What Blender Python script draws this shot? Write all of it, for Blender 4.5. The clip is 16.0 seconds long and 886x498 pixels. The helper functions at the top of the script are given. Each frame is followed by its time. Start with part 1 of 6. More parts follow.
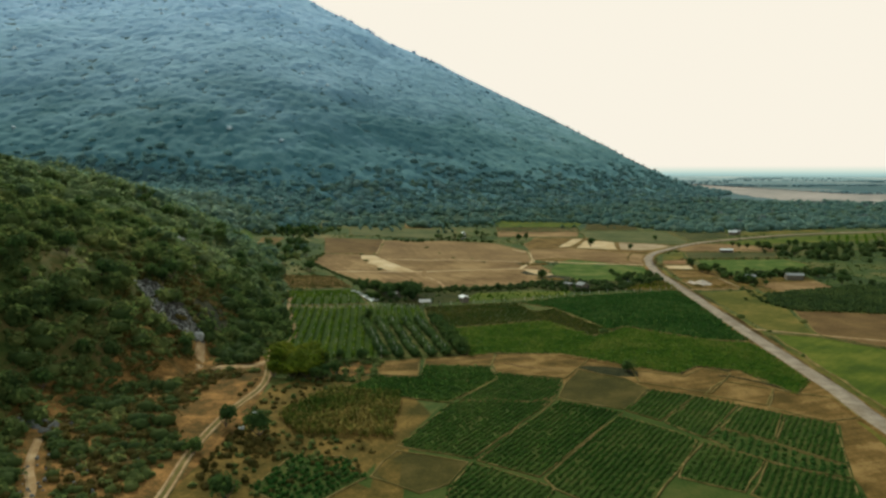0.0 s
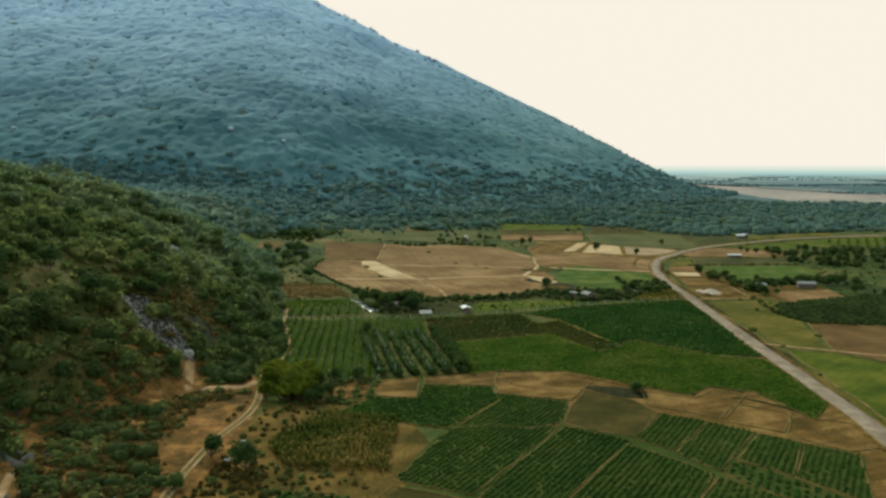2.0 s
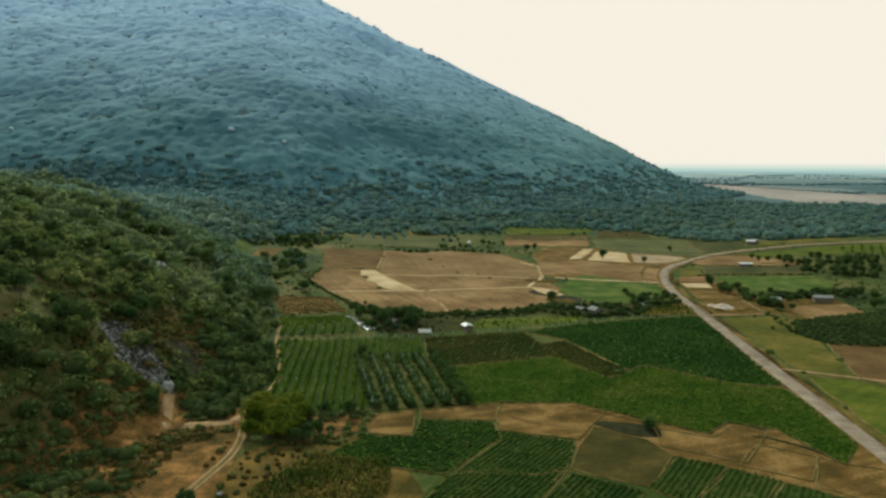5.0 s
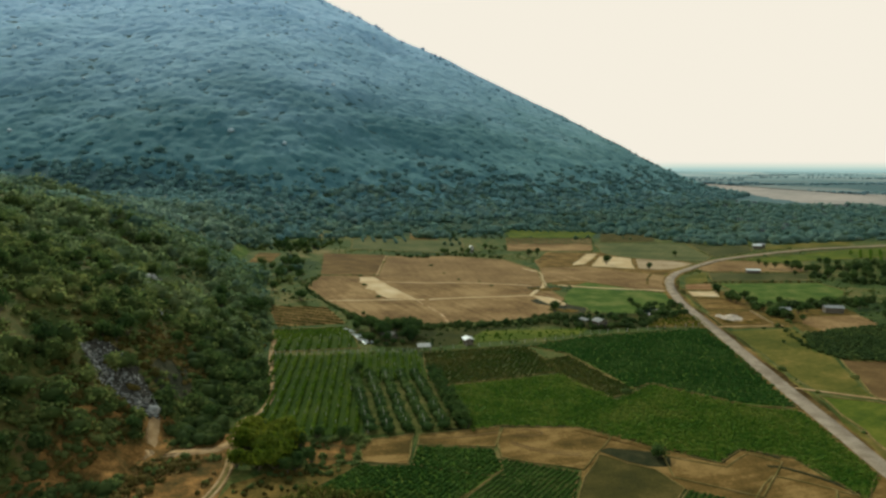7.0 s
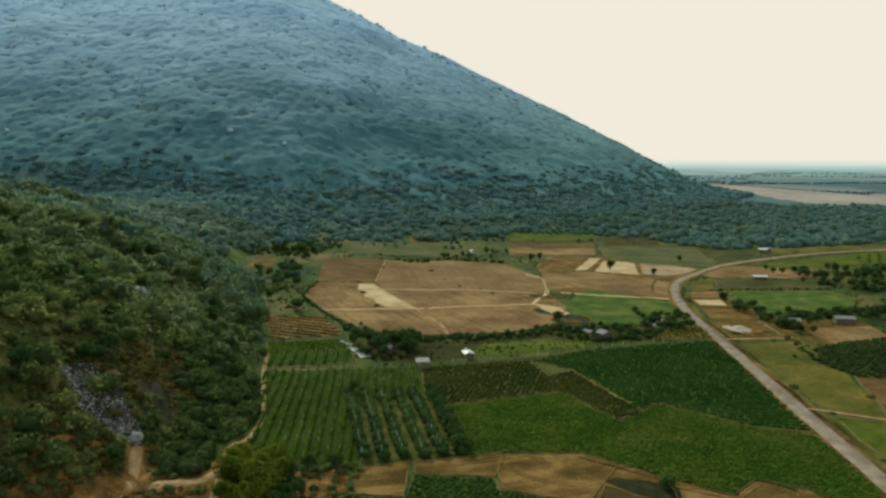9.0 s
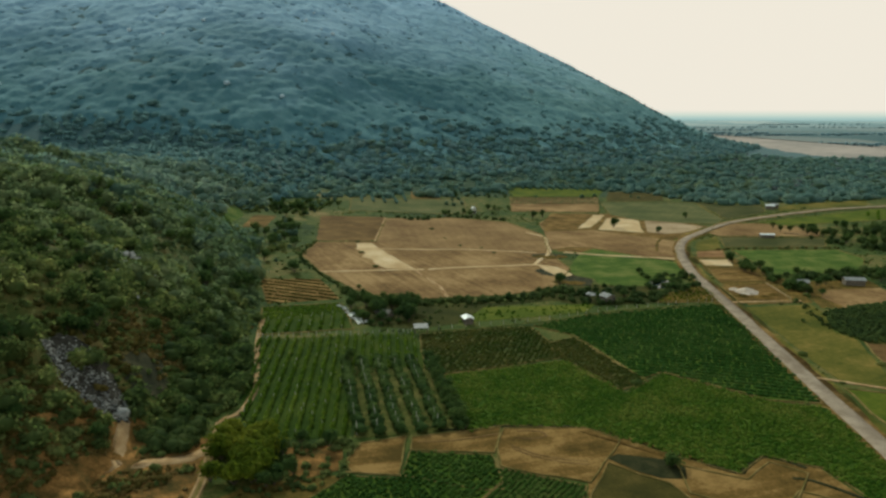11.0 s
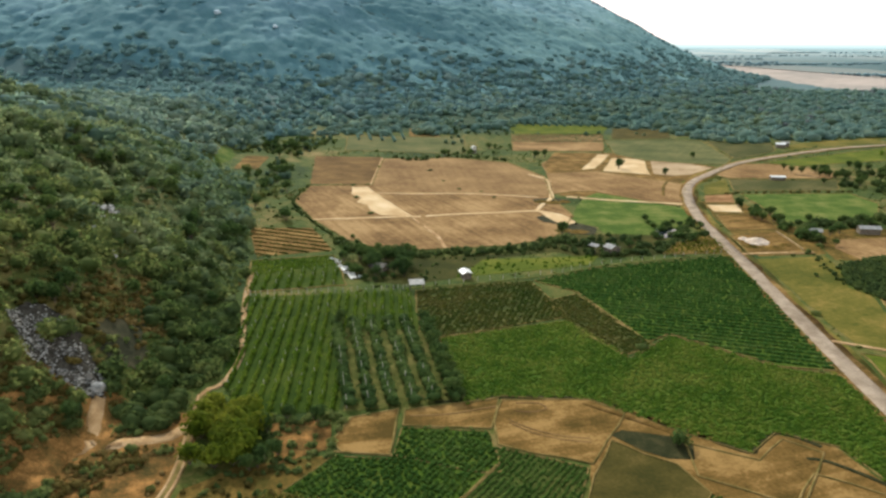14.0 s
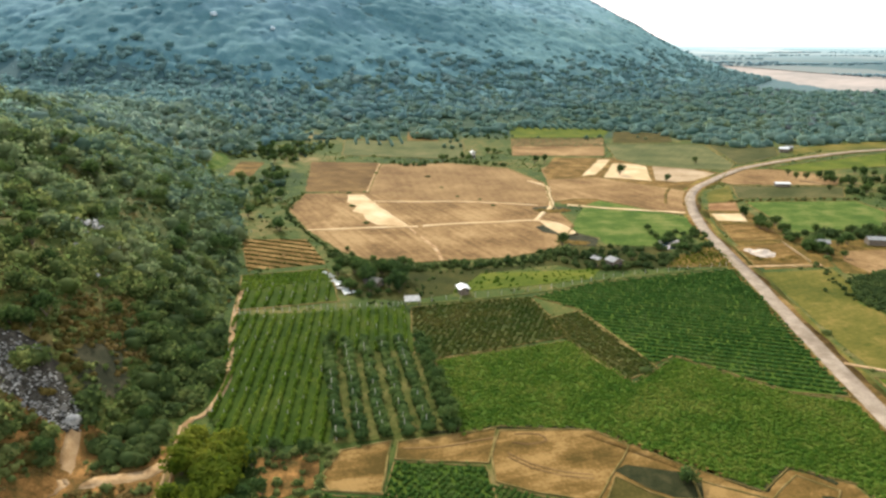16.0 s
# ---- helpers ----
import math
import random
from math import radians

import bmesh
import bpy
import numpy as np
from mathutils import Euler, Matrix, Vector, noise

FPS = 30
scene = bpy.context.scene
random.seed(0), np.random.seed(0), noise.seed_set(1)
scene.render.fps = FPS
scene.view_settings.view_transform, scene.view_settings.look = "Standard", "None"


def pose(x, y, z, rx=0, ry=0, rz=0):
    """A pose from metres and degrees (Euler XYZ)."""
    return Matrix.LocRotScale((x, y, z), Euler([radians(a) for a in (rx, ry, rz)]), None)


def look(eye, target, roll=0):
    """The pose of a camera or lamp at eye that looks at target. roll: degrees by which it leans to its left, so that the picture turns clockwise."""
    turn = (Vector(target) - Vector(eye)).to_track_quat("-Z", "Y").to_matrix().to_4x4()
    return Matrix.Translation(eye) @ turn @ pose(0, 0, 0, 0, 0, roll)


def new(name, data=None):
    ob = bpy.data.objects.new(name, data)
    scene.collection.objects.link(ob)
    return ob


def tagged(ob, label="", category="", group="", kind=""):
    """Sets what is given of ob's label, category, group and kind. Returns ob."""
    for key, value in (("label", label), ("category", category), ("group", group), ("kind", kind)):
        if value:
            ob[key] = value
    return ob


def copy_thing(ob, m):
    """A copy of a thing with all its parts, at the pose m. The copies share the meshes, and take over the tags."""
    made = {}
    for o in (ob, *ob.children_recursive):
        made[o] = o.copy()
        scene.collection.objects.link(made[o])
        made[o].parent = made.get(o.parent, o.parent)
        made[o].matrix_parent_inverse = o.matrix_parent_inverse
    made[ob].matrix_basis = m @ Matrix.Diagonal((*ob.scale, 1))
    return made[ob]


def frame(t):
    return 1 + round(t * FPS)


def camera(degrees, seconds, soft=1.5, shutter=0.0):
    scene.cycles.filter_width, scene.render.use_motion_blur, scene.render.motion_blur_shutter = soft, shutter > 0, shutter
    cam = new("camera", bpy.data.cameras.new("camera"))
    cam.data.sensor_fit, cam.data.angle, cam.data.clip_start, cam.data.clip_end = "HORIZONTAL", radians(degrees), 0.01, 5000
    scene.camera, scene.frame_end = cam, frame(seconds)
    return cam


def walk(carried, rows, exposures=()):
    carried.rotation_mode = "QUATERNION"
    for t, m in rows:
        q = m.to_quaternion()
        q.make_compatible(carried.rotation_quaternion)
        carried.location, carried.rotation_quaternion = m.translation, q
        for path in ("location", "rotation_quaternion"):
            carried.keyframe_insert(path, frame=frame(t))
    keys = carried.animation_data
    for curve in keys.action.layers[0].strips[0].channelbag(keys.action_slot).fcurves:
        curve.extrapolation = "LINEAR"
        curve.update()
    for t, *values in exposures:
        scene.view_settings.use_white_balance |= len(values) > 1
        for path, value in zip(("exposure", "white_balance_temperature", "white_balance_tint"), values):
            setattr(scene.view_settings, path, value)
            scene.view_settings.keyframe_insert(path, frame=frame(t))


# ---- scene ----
cam = camera(64.6, 16.0, soft=2.6)
METRES, EYE, TILT, LEAN, TURN = 60.0, 43.0, -6.5, 0.0, 0.0
ROWS = [
    (0.0, 0.0, 0.0, 0.0, 0.0, 0.0, -0.0),
    (0.5, 0.0036, 0.0289, 0.0143, 0.09, -0.03, -0.01),
    (1.0, 0.0071, 0.0561, 0.0278, 0.17, -0.06, -0.02),
    (1.5, 0.0098, 0.0841, 0.0418, 0.25, -0.1, -0.05),
    (2.0, 0.013, 0.1128, 0.0566, 0.32, -0.14, -0.05),
    (2.5, 0.0167, 0.1411, 0.0714, 0.39, -0.18, -0.06),
    (3.0, 0.0207, 0.1681, 0.0852, 0.44, -0.21, -0.05),
    (3.5, 0.0242, 0.196, 0.1006, 0.51, -0.25, -0.06),
    (4.0, 0.0274, 0.2243, 0.1153, 0.57, -0.29, -0.08),
    (6.5, 0.0399, 0.3666, 0.1925, 0.82, -0.48, -0.14),
    (7.0, 0.0431, 0.392, 0.2063, 0.87, -0.5, -0.14),
    (7.5, 0.0457, 0.4195, 0.2208, 0.92, -0.53, -0.16),
    (8.0, 0.048, 0.4484, 0.2365, 0.96, -0.57, -0.19),
    (10.5, 0.0643, 0.5854, 0.305, 1.18, -2.25, -0.12),
    (11.0, 0.068, 0.6148, 0.314, 1.24, -4.62, -0.09),
    (11.5, 0.0706, 0.6432, 0.3318, 1.27, -6.54, -0.09),
    (12.0, 0.073, 0.6705, 0.344, 1.28, -6.55, -0.08),
    (12.5, 0.0763, 0.6983, 0.3527, 1.31, -7.03, -0.06),
    (13.0, 0.0792, 0.7262, 0.3616, 1.33, -8.78, -0.04),
    (13.5, 0.0811, 0.7561, 0.3753, 1.33, -10.19, -0.04),
    (14.0, 0.0839, 0.7841, 0.3868, 1.34, -10.21, -0.04),
    (14.5, 0.0867, 0.8112, 0.3976, 1.34, -10.22, -0.03),
    (15.0, 0.0898, 0.8387, 0.4093, 1.34, -10.23, -0.02),
    (15.5, 0.0926, 0.8668, 0.4213, 1.34, -10.25, -0.01),
    (16.0, 0.0959, 0.8941, 0.433, 1.33, -10.26, 0.01),
]
EXPOSURES = [(0.0, -0.42, 6330, -12), (8.0, -0.5, 6330, -12), (11.0, -0.55, 6330, -12), (12.0, -0.3, 6330, -8), (13.0, -0.05, 6330, -2), (14.0, 0.32, 6330, 3), (15.0, 0.61, 6330, 5), (16.0, 0.74, 6330, 5)]
walk(cam, [(t, pose(0, 0, EYE, TILT, LEAN, TURN) @ pose(METRES * x, METRES * y, METRES * z, 90 + pitch, roll, yaw)) for t, x, y, z, yaw, pitch, roll in ROWS], EXPOSURES)

# ---------------------------------------------------------------- light
SUN_AZ, SUN_EL = -22.0, 34.0          # degrees from +y towards +x, and above the horizon
world = bpy.data.worlds.new("world")
scene.world = world
world.use_nodes = True
wn, wl = world.node_tree.nodes, world.node_tree.links
sky = wn.new("ShaderNodeTexSky")
sky.sky_type, sky.sun_disc = "NISHITA", False
sky.sun_elevation, sky.sun_rotation = radians(SUN_EL), radians(SUN_AZ)
sky.air_density, sky.dust_density, sky.ozone_density = 1.0, 1.0, 1.0
wn["Background"].inputs["Strength"].default_value = 0.15
haze = wn.new("ShaderNodeHueSaturation")       # a dusty, whitish sky
haze.inputs["Saturation"].default_value, haze.inputs["Value"].default_value = 0.34, 1.9
veil = wn.new("ShaderNodeMix")                  # the haze evens the bright part of the sky to a cream white
veil.data_type, veil.blend_type = "RGBA", "DARKEN"
veil.inputs[0].default_value, veil.inputs[7].default_value = 1.0, (9.4, 7.66, 7.25, 1.0)
wl.new(sky.outputs[0], haze.inputs["Color"])
wl.new(haze.outputs[0], veil.inputs[6])
wl.new(veil.outputs[2], wn["Background"].inputs["Color"])
sun_data = bpy.data.lights.new("sun", "SUN")
sun_data.energy, sun_data.angle, sun_data.color = 3.3, radians(1.0), (1.0, 0.94, 0.83)
sun_dir = Vector((math.sin(radians(SUN_AZ)) * math.cos(radians(SUN_EL)), math.cos(radians(SUN_AZ)) * math.cos(radians(SUN_EL)), math.sin(radians(SUN_EL))))
sun = new("sun", sun_data)
sun.matrix_world = look(sun_dir * 900, (0, 0, 0))

# ---------------------------------------------------------------- materials
def ramp(nt, fac, stops):
    n = nt.nodes.new("ShaderNodeValToRGB")
    el = n.color_ramp.elements
    while len(el) < len(stops):
        el.new(0.5)
    for e, (p, c) in zip(el, stops):
        e.position, e.color = p, (*c, 1)
    nt.links.new(fac, n.inputs[0])
    return n.outputs[0]


def base_nodes(name):
    m = bpy.data.materials.new(name)
    m.use_nodes = True
    nt = m.node_tree
    return m, nt, nt.nodes["Principled BSDF"], nt.nodes.new("ShaderNodeNewGeometry")


def noise_tex(nt, vec, scale, detail=4, rough=0.55):
    n = nt.nodes.new("ShaderNodeTexNoise")
    n.inputs["Scale"].default_value, n.inputs["Detail"].default_value, n.inputs["Roughness"].default_value = scale, detail, rough
    nt.links.new(vec, n.inputs["Vector"])
    return n.outputs["Fac"]


def math_node(nt, op, a, b, clamp=False):
    n = nt.nodes.new("ShaderNodeMath")
    n.operation, n.use_clamp = op, clamp
    for i, v in enumerate((a, b)):
        if isinstance(v, (int, float)):
            n.inputs[i].default_value = v
        else:
            nt.links.new(v, n.inputs[i])
    return n.outputs[0]


def mix_col(nt, fac, a, b):
    n = nt.nodes.new("ShaderNodeMix")
    n.data_type = "RGBA"
    for i, v in ((0, fac), (6, a), (7, b)):
        if isinstance(v, tuple):
            n.inputs[i].default_value = (*v, 1)
        elif isinstance(v, (int, float)):
            n.inputs[i].default_value = v
        else:
            nt.links.new(v, n.inputs[i])
    return n.outputs[2]


def bump(nt, bsdf, height, strength, dist):
    n = nt.nodes.new("ShaderNodeBump")
    n.inputs["Strength"].default_value, n.inputs["Distance"].default_value = strength, dist
    nt.links.new(height, n.inputs["Height"])
    nt.links.new(n.outputs[0], bsdf.inputs["Normal"])


def leaf_material(name, dark, mid, light, scale=0.12, through_light=0.25, haze_sheen=0.0, mottle=0.0):
    """Foliage: colour varies by stand, by plant and by leaf; light also passes through."""
    m, nt, bsdf, geo = base_nodes(name)
    big = noise_tex(nt, geo.outputs["Position"], scale * 0.25, 3)
    small = noise_tex(nt, geo.outputs["Position"], scale * 2.0, 2)
    f = math_node(nt, "ADD", math_node(nt, "MULTIPLY", big, 1.2), math_node(nt, "MULTIPLY", small, 0.8))
    f = math_node(nt, "ADD", f, math_node(nt, "MULTIPLY", geo.outputs["Random Per Island"], 0.36))
    if mottle:     # stronger and weaker growth across a field
        stand = noise_tex(nt, geo.outputs["Position"], 0.06, 5, 0.65)
        f = math_node(nt, "ADD", f, math_node(nt, "MULTIPLY", math_node(nt, "SUBTRACT", stand, 0.5), mottle))
    col = ramp(nt, math_node(nt, "SUBTRACT", f, 0.68, True), [(0.18, dark), (0.5, mid), (0.82, light)])
    nt.links.new(col, bsdf.inputs["Base Color"])
    bsdf.inputs["Roughness"].default_value = 0.75
    bsdf.inputs["Specular IOR Level"].default_value = 0.04
    if haze_sheen:      # bluish sheen that stands in for haze over far leaves
        bsdf.inputs["Sheen Weight"].default_value, bsdf.inputs["Sheen Roughness"].default_value = haze_sheen, 0.8
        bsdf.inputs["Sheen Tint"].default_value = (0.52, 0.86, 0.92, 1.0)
    tr = nt.nodes.new("ShaderNodeBsdfTranslucent")
    nt.links.new(col, tr.inputs["Color"])
    mx = nt.nodes.new("ShaderNodeMixShader")
    mx.inputs[0].default_value = through_light
    nt.links.new(bsdf.outputs[0], mx.inputs[1])
    nt.links.new(tr.outputs[0], mx.inputs[2])
    nt.links.new(mx.outputs[0], nt.nodes["Material Output"].inputs["Surface"])
    return m


def soil_material(name, dark, mid, light, scale=0.08, furrow=0.0, angle=0.0, furrow_mix=0.35, streak=0.0):
    """Bare or grassy soil: patches, grain, and furrows at the given spacing and heading."""
    m, nt, bsdf, geo = base_nodes(name)
    pos = geo.outputs["Position"]
    a = noise_tex(nt, pos, scale, 5, 0.6)
    b = noise_tex(nt, pos, scale * 14, 4, 0.65)
    f = math_node(nt, "SUBTRACT", math_node(nt, "ADD", math_node(nt, "MULTIPLY", a, 1.25), math_node(nt, "MULTIPLY", b, 0.6)), 0.385)
    h = b
    if furrow:
        rot = nt.nodes.new("ShaderNodeVectorRotate")
        rot.rotation_type = "Z_AXIS"
        rot.inputs["Angle"].default_value = -radians(angle)
        nt.links.new(pos, rot.inputs["Vector"])
        w = nt.nodes.new("ShaderNodeTexWave")
        w.bands_direction = "Y"
        w.inputs["Scale"].default_value = 0.314 / furrow
        w.inputs["Distortion"].default_value, w.inputs["Detail"].default_value, w.inputs["Detail Scale"].default_value = 1.2, 2, 0.6
        nt.links.new(rot.outputs[0], w.inputs["Vector"])
        f = math_node(nt, "ADD", f, math_node(nt, "MULTIPLY", math_node(nt, "SUBTRACT", w.outputs["Fac"], 0.5), furrow_mix))
        h = math_node(nt, "ADD", math_node(nt, "MULTIPLY", w.outputs["Fac"], 0.8), math_node(nt, "MULTIPLY", b, 0.5))
    if streak:
        turn = nt.nodes.new("ShaderNodeVectorRotate")
        turn.rotation_type = "Z_AXIS"
        turn.inputs["Angle"].default_value = -radians(angle)
        nt.links.new(pos, turn.inputs["Vector"])
        stretch = nt.nodes.new("ShaderNodeMapping")
        stretch.inputs["Scale"].default_value = (0.035, 0.55, 1.0)
        nt.links.new(turn.outputs[0], stretch.inputs["Vector"])
        lines = noise_tex(nt, stretch.outputs[0], 1.0, 4, 0.6)
        f = math_node(nt, "ADD", f, math_node(nt, "MULTIPLY", math_node(nt, "SUBTRACT", lines, 0.5), streak))
    col = ramp(nt, f, [(0.32, dark), (0.54, mid), (0.76, light)])
    nt.links.new(col, bsdf.inputs["Base Color"])
    bsdf.inputs["Roughness"].default_value = 0.95
    bsdf.inputs["Specular IOR Level"].default_value = 0.05
    bump(nt, bsdf, h, 0.6, 0.25)
    return m


def plain_material(name, dark, light, scale=1.0, rough=0.7, metal=0.0, relief=0.02):
    m, nt, bsdf, geo = base_nodes(name)
    f = math_node(nt, "ADD", math_node(nt, "MULTIPLY", noise_tex(nt, geo.outputs["Position"], scale, 5), 0.7), math_node(nt, "MULTIPLY", noise_tex(nt, geo.outputs["Position"], scale * 9, 3), 0.3))
    nt.links.new(ramp(nt, f, [(0.35, dark), (0.65, light)]), bsdf.inputs["Base Color"])
    bsdf.inputs["Roughness"].default_value, bsdf.inputs["Metallic"].default_value = rough, metal
    bump(nt, bsdf, f, 0.5, relief)
    return m


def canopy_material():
    """A far forest canopy: small crowns, stands of different green, with haze painted in: greener on the east flank,
    paler and bluer up the slope.
    """
    m, nt, bsdf, geo = base_nodes("hazed_forest_canopy")
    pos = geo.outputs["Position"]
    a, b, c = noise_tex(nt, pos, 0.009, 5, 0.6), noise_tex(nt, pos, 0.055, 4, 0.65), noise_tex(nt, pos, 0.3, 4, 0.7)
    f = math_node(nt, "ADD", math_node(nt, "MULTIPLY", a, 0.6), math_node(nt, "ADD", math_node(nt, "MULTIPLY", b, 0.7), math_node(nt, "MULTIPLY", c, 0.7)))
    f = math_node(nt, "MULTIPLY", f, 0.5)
    # paler blue up the slope: haze and sun glow put into the colour
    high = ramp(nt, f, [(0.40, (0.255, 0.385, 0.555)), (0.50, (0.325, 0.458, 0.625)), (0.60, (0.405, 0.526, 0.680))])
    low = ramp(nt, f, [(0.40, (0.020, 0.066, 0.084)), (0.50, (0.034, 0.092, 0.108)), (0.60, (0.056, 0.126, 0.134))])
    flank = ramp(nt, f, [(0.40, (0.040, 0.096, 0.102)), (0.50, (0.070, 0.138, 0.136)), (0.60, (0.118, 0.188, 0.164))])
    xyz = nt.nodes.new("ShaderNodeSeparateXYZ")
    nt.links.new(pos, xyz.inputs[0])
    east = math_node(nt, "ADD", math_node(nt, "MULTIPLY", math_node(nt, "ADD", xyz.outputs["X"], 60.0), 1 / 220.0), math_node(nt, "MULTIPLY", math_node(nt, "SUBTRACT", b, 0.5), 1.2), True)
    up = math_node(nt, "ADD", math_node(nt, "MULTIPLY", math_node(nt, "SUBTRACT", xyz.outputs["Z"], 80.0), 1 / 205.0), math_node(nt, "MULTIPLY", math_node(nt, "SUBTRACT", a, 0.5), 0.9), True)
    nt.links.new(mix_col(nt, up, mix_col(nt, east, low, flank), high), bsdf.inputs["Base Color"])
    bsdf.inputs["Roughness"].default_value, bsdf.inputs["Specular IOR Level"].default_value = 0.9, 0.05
    # tinted sheen lays a painted haze over the crowns
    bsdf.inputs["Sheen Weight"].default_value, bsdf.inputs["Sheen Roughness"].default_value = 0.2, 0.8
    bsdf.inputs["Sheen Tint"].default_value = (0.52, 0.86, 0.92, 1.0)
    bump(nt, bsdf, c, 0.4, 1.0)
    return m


def ground_material():
    """Dry grass, green scrub and bare earth nearby; a patchwork of fields over the wide plain, with haze painted in by
    distance.
    """
    m, nt, bsdf, geo = base_nodes("ground_earth_and_grass")
    pos = geo.outputs["Position"]
    a, b, c = noise_tex(nt, pos, 0.02, 5, 0.6), noise_tex(nt, pos, 0.18, 5, 0.65), noise_tex(nt, pos, 1.6, 4, 0.7)
    f = math_node(nt, "ADD", math_node(nt, "MULTIPLY", a, 0.55), math_node(nt, "ADD", math_node(nt, "MULTIPLY", b, 0.4), math_node(nt, "MULTIPLY", c, 0.2)))
    near = ramp(nt, f, [(0.48, (0.022, 0.042, 0.008)), (0.56, (0.050, 0.074, 0.013)), (0.62, (0.098, 0.096, 0.022)), (0.69, (0.20, 0.145, 0.055))])
    mp = nt.nodes.new("ShaderNodeMapping")
    mp.inputs["Scale"].default_value = (0.0035, 0.0022, 1.0)
    mp.inputs["Rotation"].default_value = (0, 0, 0.35)
    nt.links.new(pos, mp.inputs["Vector"])
    vo = nt.nodes.new("ShaderNodeTexVoronoi")
    vo.voronoi_dimensions, vo.distance = "2D", "CHEBYCHEV"
    vo.inputs["Scale"].default_value = 1.0
    nt.links.new(mp.outputs[0], vo.inputs["Vector"])
    sep = nt.nodes.new("ShaderNodeSeparateColor")
    nt.links.new(vo.outputs["Color"], sep.inputs[0])
    # bluish far fields, haze painted into their colours
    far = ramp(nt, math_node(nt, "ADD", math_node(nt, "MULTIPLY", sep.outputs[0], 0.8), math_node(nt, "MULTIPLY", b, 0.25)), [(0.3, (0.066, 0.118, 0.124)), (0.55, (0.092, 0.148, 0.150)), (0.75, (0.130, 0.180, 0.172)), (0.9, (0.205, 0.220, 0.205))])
    # palest ground farthest out, standing in for thicker haze
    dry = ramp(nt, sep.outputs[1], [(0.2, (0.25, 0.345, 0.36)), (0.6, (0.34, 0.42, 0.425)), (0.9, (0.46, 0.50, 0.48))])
    xyz = nt.nodes.new("ShaderNodeSeparateXYZ")
    nt.links.new(pos, xyz.inputs[0])
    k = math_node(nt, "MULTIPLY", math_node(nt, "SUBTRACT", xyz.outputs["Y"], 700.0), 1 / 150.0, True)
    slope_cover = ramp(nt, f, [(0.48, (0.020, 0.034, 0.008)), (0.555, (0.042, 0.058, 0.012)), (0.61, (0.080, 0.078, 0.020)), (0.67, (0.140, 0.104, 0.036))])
    # far slopes turn bluish: haze put into the ground colour
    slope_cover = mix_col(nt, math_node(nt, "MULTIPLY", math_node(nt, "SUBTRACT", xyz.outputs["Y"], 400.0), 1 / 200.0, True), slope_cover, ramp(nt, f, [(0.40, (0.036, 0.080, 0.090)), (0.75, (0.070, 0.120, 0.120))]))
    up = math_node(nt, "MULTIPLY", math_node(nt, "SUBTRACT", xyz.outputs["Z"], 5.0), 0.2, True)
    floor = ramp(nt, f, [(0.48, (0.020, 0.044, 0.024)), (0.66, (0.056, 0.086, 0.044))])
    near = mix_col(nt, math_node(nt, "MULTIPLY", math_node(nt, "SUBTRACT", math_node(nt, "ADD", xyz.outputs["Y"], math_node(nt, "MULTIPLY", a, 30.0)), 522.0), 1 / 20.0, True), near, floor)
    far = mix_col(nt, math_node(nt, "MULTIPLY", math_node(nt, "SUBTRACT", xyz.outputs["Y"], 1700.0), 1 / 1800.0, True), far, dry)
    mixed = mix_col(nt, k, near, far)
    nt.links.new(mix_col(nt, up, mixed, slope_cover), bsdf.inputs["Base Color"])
    bsdf.inputs["Roughness"].default_value = 0.95
    bsdf.inputs["Specular IOR Level"].default_value = 0.1
    bump(nt, bsdf, c, 0.6, 0.3)
    return m


MAT = {}
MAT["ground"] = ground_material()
# mountain leaf colours carry distance haze: paler and bluer than nearby foliage
MAT["mountain_leaf"] = leaf_material("hazed_mountain_forest_leaf", (0.170, 0.250, 0.290), (0.220, 0.305, 0.345), (0.280, 0.360, 0.400), 0.03, 0.65, 0.8)
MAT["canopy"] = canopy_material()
# haze mixed into the greens of the lower slope and foot trees
MAT["hazed_lower_mountain_leaf"] = leaf_material("hazed_lower_mountain_leaf", (0.130, 0.236, 0.238), (0.168, 0.282, 0.276), (0.224, 0.340, 0.316), 0.04, 0.65, 0.28)
MAT["belt_leaf"] = leaf_material("hazed_foot_forest_leaf", (0.112, 0.202, 0.176), (0.165, 0.262, 0.214), (0.245, 0.330, 0.240), 0.05, 0.66, 0.24)
# farther bushes get a paler, bluer leaf, haze put into the colour
MAT["far_bush_leaf"] = leaf_material("hazed_far_slope_leaf", (0.112, 0.190, 0.160), (0.192, 0.278, 0.215), (0.305, 0.370, 0.255), 0.06, 0.66, 0.2)
MAT["red_leaf"] = leaf_material("dry_reddish_leaf", (0.13, 0.055, 0.04), (0.20, 0.085, 0.06), (0.28, 0.14, 0.10), 0.2, 0.5)
# tone between near and far leaves, a little haze painted in
MAT["mid_bush_leaf"] = leaf_material("green_far_bush_leaf", (0.094, 0.152, 0.074), (0.172, 0.232, 0.105), (0.290, 0.325, 0.150), 0.06, 0.66)
MAT["rusty_leaf"] = leaf_material("dry_rusty_leaf", (0.066, 0.060, 0.015), (0.112, 0.088, 0.023), (0.185, 0.142, 0.042), 0.2, 0.45)
MAT["bush_leaf"] = leaf_material("hillside_bush_leaf", (0.068, 0.112, 0.033), (0.150, 0.196, 0.060), (0.280, 0.290, 0.098), 0.10, 0.64)
MAT["tree_leaf"] = leaf_material("tree_leaf", (0.036, 0.068, 0.021), (0.064, 0.110, 0.030), (0.114, 0.160, 0.042), 0.15, 0.5)
